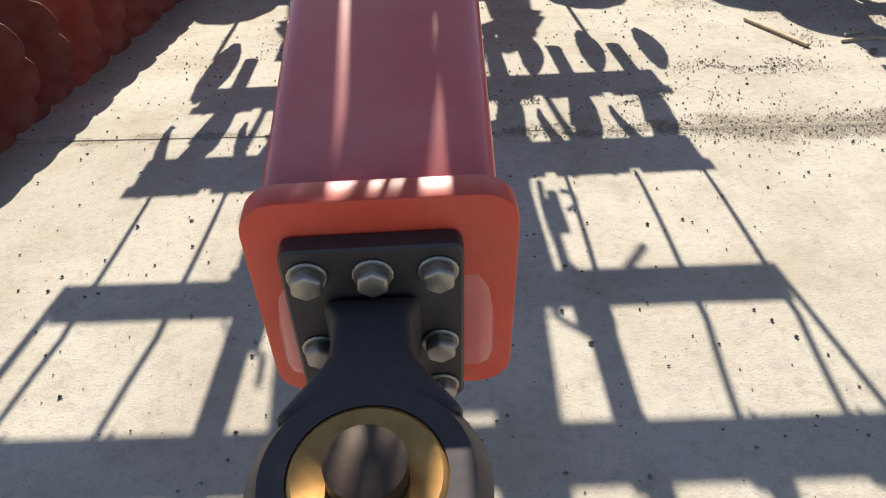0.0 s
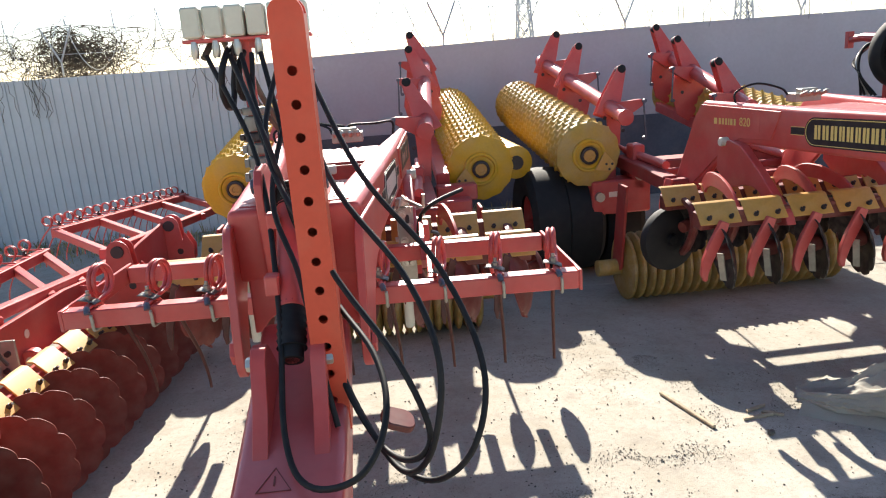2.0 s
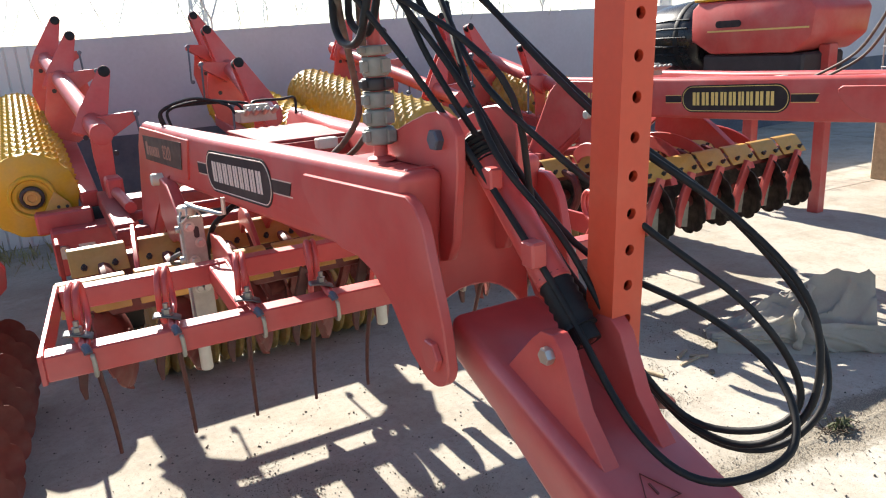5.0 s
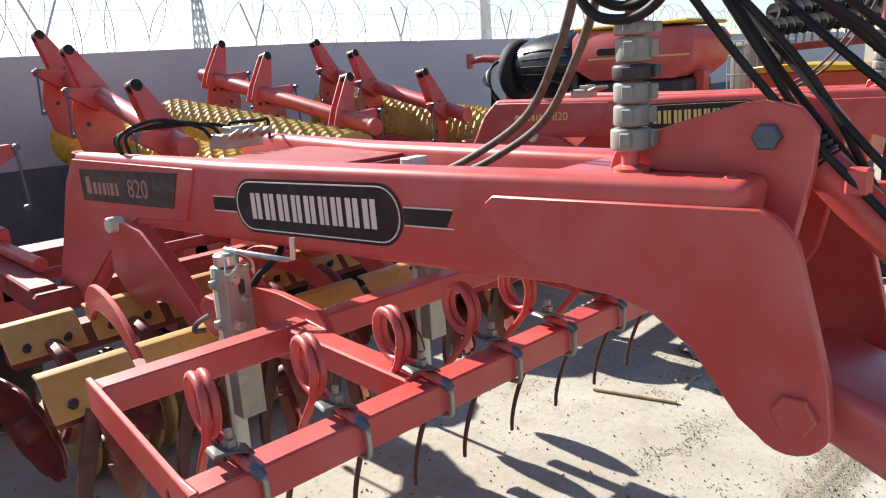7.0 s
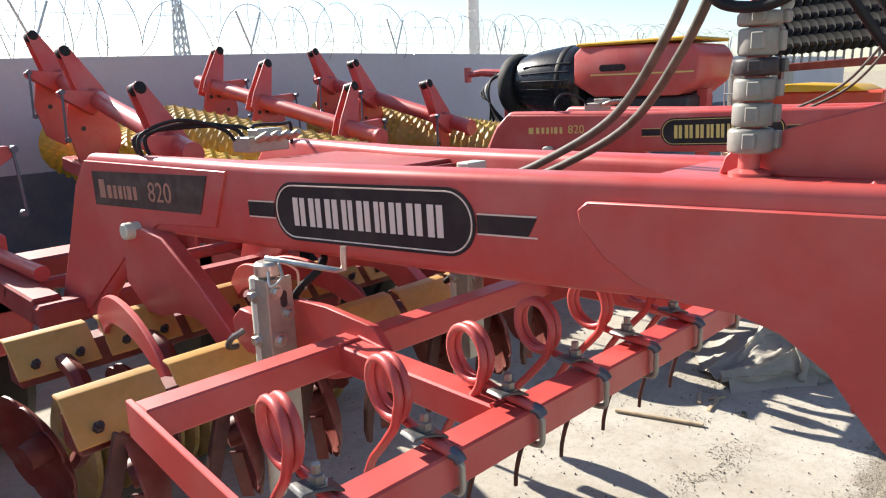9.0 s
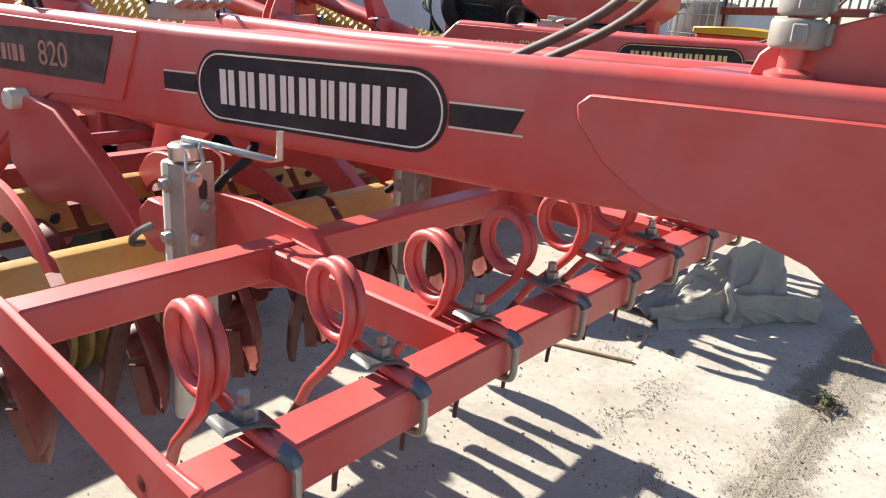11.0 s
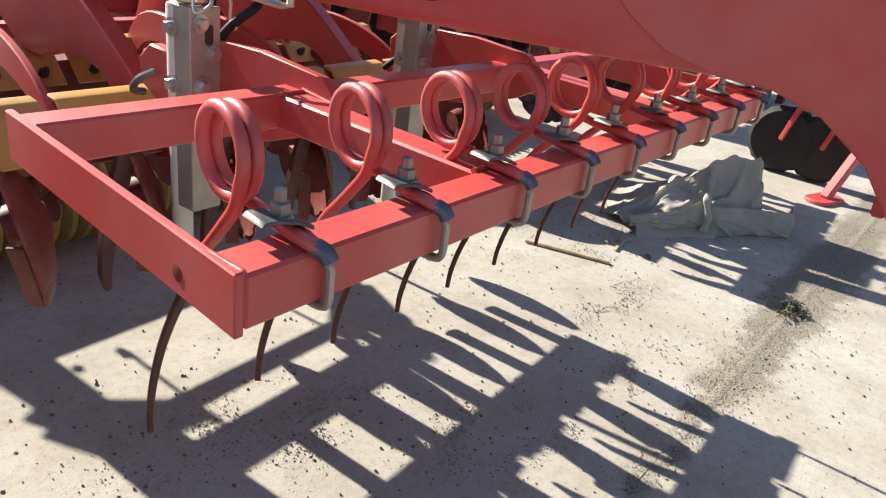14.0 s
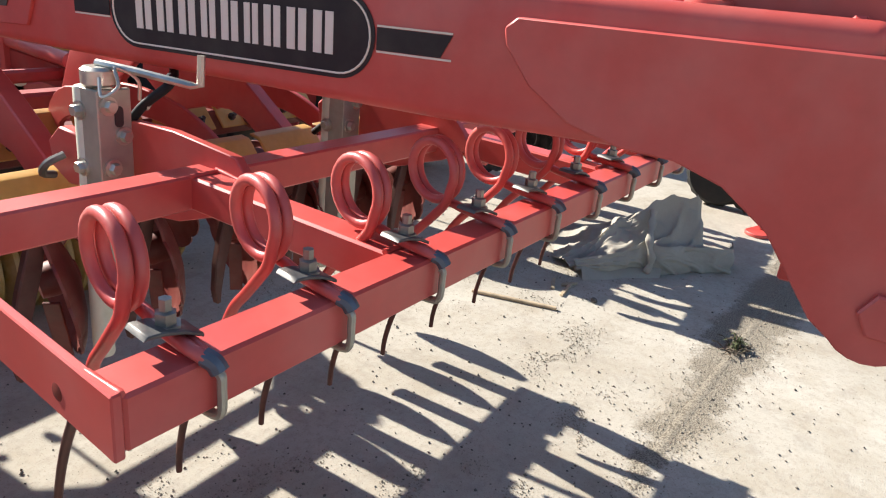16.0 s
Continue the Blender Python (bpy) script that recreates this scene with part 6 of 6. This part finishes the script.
# weeds along the foot of the wall and one in the joint
weeds = thing("weeds", "dry yellow-green weeds along the foot of the wall", "weeds", kind="stuff")
g, rnd = Geo(), random.Random(8)
for k in range(2600):
    x = rnd.uniform(-9, -1.2) if k < 2000 else rnd.uniform(-1.2, 3)
    y = 5.45 + abs(rnd.gauss(0, 0.28)) * (1 if rnd.random() < 0.7 else -1)
    y = min(y, 6.0)
    h = rnd.uniform(0.03, 0.14)
    a = rnd.uniform(0, 6.28)
    dx, dy = math.cos(a) * 0.006, math.sin(a) * 0.006
    lx, ly = rnd.gauss(0, 0.04), rnd.gauss(0, 0.04)
    g.add([(x - dx, y - dy, -0.01), (x + dx, y + dy, -0.01), (x + lx * 0.5 + dx, y + ly * 0.5 + dy, h * 0.6), (x + lx, y + ly, h)], [(0, 1, 2), (0, 2, 3)])
me = bpy.data.meshes.new("blades")
me.from_pydata(g.v, [], g.f)
me.materials.append(mat("dry_weed", (0.30, 0.26, 0.12), 0.8, vary=0.5, scale=4))
part("blades", me, None, weeds)
sprout = thing("weed_sprout", "small green weed growing in the concrete joint", "weed", m=move(1.88, -0.235, 0))
g = Geo()
for k in range(46):
    a, h = rnd.uniform(0, 6.28), rnd.uniform(0.015, 0.055)
    r = rnd.uniform(0.01, 0.06)
    px_, py_ = rnd.gauss(0, 0.03), rnd.gauss(0, 0.015)
    c, s = math.cos(a), math.sin(a)
    g.add([(px_, py_, 0), (px_ + c * r * 0.5 - s * 0.005, py_ + s * r * 0.5 + c * 0.005, h), (px_ + c * r, py_ + s * r, h * 0.8), (px_ + c * r * 0.5 + s * 0.005, py_ + s * r * 0.5 - c * 0.005, h)], [(0, 1, 2, 3)])
part("leaves", g, GREEN, sprout)
g = Geo()
for k in range(52):
    p = Vector((rnd.gauss(0, 0.055), rnd.gauss(0, 0.022), 0.003))
    d = Vector((rnd.gauss(0, 1), rnd.gauss(0, 0.6), rnd.uniform(0.05, 0.5))).normalized() * rnd.uniform(0.02, 0.065)
    g.tube([p, p + d * 0.6 + Vector((0, 0, 0.01)), p + d], 0.0024, 4)
part("stalks", g, TWIG, sprout, "dry dark stalks")

# dirt in the joint
dirt = thing("loose_dirt", "sandy dirt filling the joint between concrete slabs", "dirt", kind="stuff")
g = Geo()
vs = [(x_, JOINT(x_) + e_ * (1 + 0.5 * noise.noise((x_ * 4, 0, 8))), -0.003 + h_ * min(1, max(0.1, 2 * (x_ - 0.3)))) for x_ in (-6 + 0.1 * k for k in range(161)) for e_, h_ in ((-0.035, -0.001), (-0.012, 0.0058), (0.012, 0.0058), (0.035, -0.001))]
g.add(vs, [(4 * k + q, 4 * k + q + 4, 4 * k + q + 5, 4 * k + q + 1) for k in range(160) for q in (0, 1, 2)])
part("joint_fill", g, CONCRETE, dirt, sharp=80)
pebbles = thing("pebbles", "scattered dark pebbles and crumbs on the concrete", "pebbles", kind="stuff")
spots = [(rnd.uniform(-1.6, 3.0), rnd.uniform(-0.6, 2.2), rnd.uniform(0.05, 0.22)) for k in range(55)] + [(rnd.uniform(-0.8, 1.0), rnd.uniform(0.2, 1.3), rnd.uniform(0.08, 0.3)) for k in range(22)] + [(0.0, 0.6, 0.10), (-0.15, 0.72, 0.08), (0.3, 0.25, 0.10), (0.55, 0.0, 0.07), (-0.35, 0.9, 0.10), (-0.5, 1.0, 0.15), (-0.3, 0.6, 0.2), (0.1, 0.45, 0.15), (-0.55, 0.75, 0.12)] * 3


def crumbs(count, place, size):
    vs, fs = [], []
    for k in range(count):
        x, y = place()
        r = size()
        b = len(vs)
        for q in ((1, 0, 0), (-1, 0, 0), (0, 1, 0), (0, -1, 0), (0, 0, 0.9), (0, 0, -0.3)):
            j = 0.6 + 0.8 * rnd.random()
            vs.append((x + q[0] * r * j, y + q[1] * r * j, 0.001 + r * 0.3 + q[2] * r * j))
        fs += [(b, b + 2, b + 4), (b + 2, b + 1, b + 4), (b + 1, b + 3, b + 4), (b + 3, b, b + 4)]
    return vs, fs


def on_spot():
    x, y, w = rnd.choice(spots)
    return rnd.gauss(x, w), rnd.gauss(y, w * 0.5)


def on_joint():
    x = 0.3 + 3.2 * rnd.random() ** 0.8
    w = 0.030 + 0.035 * min(1.5, x) + 0.03 * noise.noise((x * 3, 0, 0)) + 0.02 * noise.noise((x * 11, 4, 0))
    return x, JOINT(x) + 0.02 * noise.noise((x * 2, 7, 0)) + rnd.gauss(0, max(0.01, w))


vs, fs = crumbs(6200, lambda: on_spot() if rnd.random() < 0.22 else (rnd.uniform(-1.4, 2.8), rnd.uniform(-2.2, 2.4)), lambda: 0.0010 + 0.0055 * rnd.random() ** 4)
me = bpy.data.meshes.new("crumbs")
me.from_pydata(vs, [], fs)
me.materials.append(PEBBLE)
part("crumbs", me, None, pebbles)

films = ((1.75, 0.95, 0.30, 0.16), (1.45, 1.40, 0.26, 0.09), (1.15, 1.60, 0.2, 0.08), (2.05, 0.60, 0.22, 0.10), (1.35, 0.35, 0.18, 0.05), (2.4, 1.1, 0.3, 0.12), (0.7, 0.1, 0.25, 0.04), (0.0, 0.62, 0.16, 0.07), (-0.3, 0.85, 0.16, 0.08), (0.25, 0.3, 0.14, 0.08))


def on_film():
    x, y, w, h = rnd.choice(films)
    for k in range(8):
        u, v = rnd.gauss(x, w), rnd.gauss(y, h)
        if noise.noise((u * 5, v * 7, 3.3)) > 0.02:
            break
    return u, v


gravel = thing("joint_grit", "sandy grit spread along the concrete joint and in patches", "grit", kind="stuff")
vs, fs = crumbs(19000, lambda: on_joint() if rnd.random() < 0.45 else on_film(), lambda: 0.0010 + 0.0032 * rnd.random() ** 3)
me = bpy.data.meshes.new("grit")
me.from_pydata(vs, [], fs)
me.materials.append(mat("sand_grit", (0.30, 0.265, 0.21), 0.95, vary=0.6, scale=40, bump=0))
part("grit", me, None, gravel)
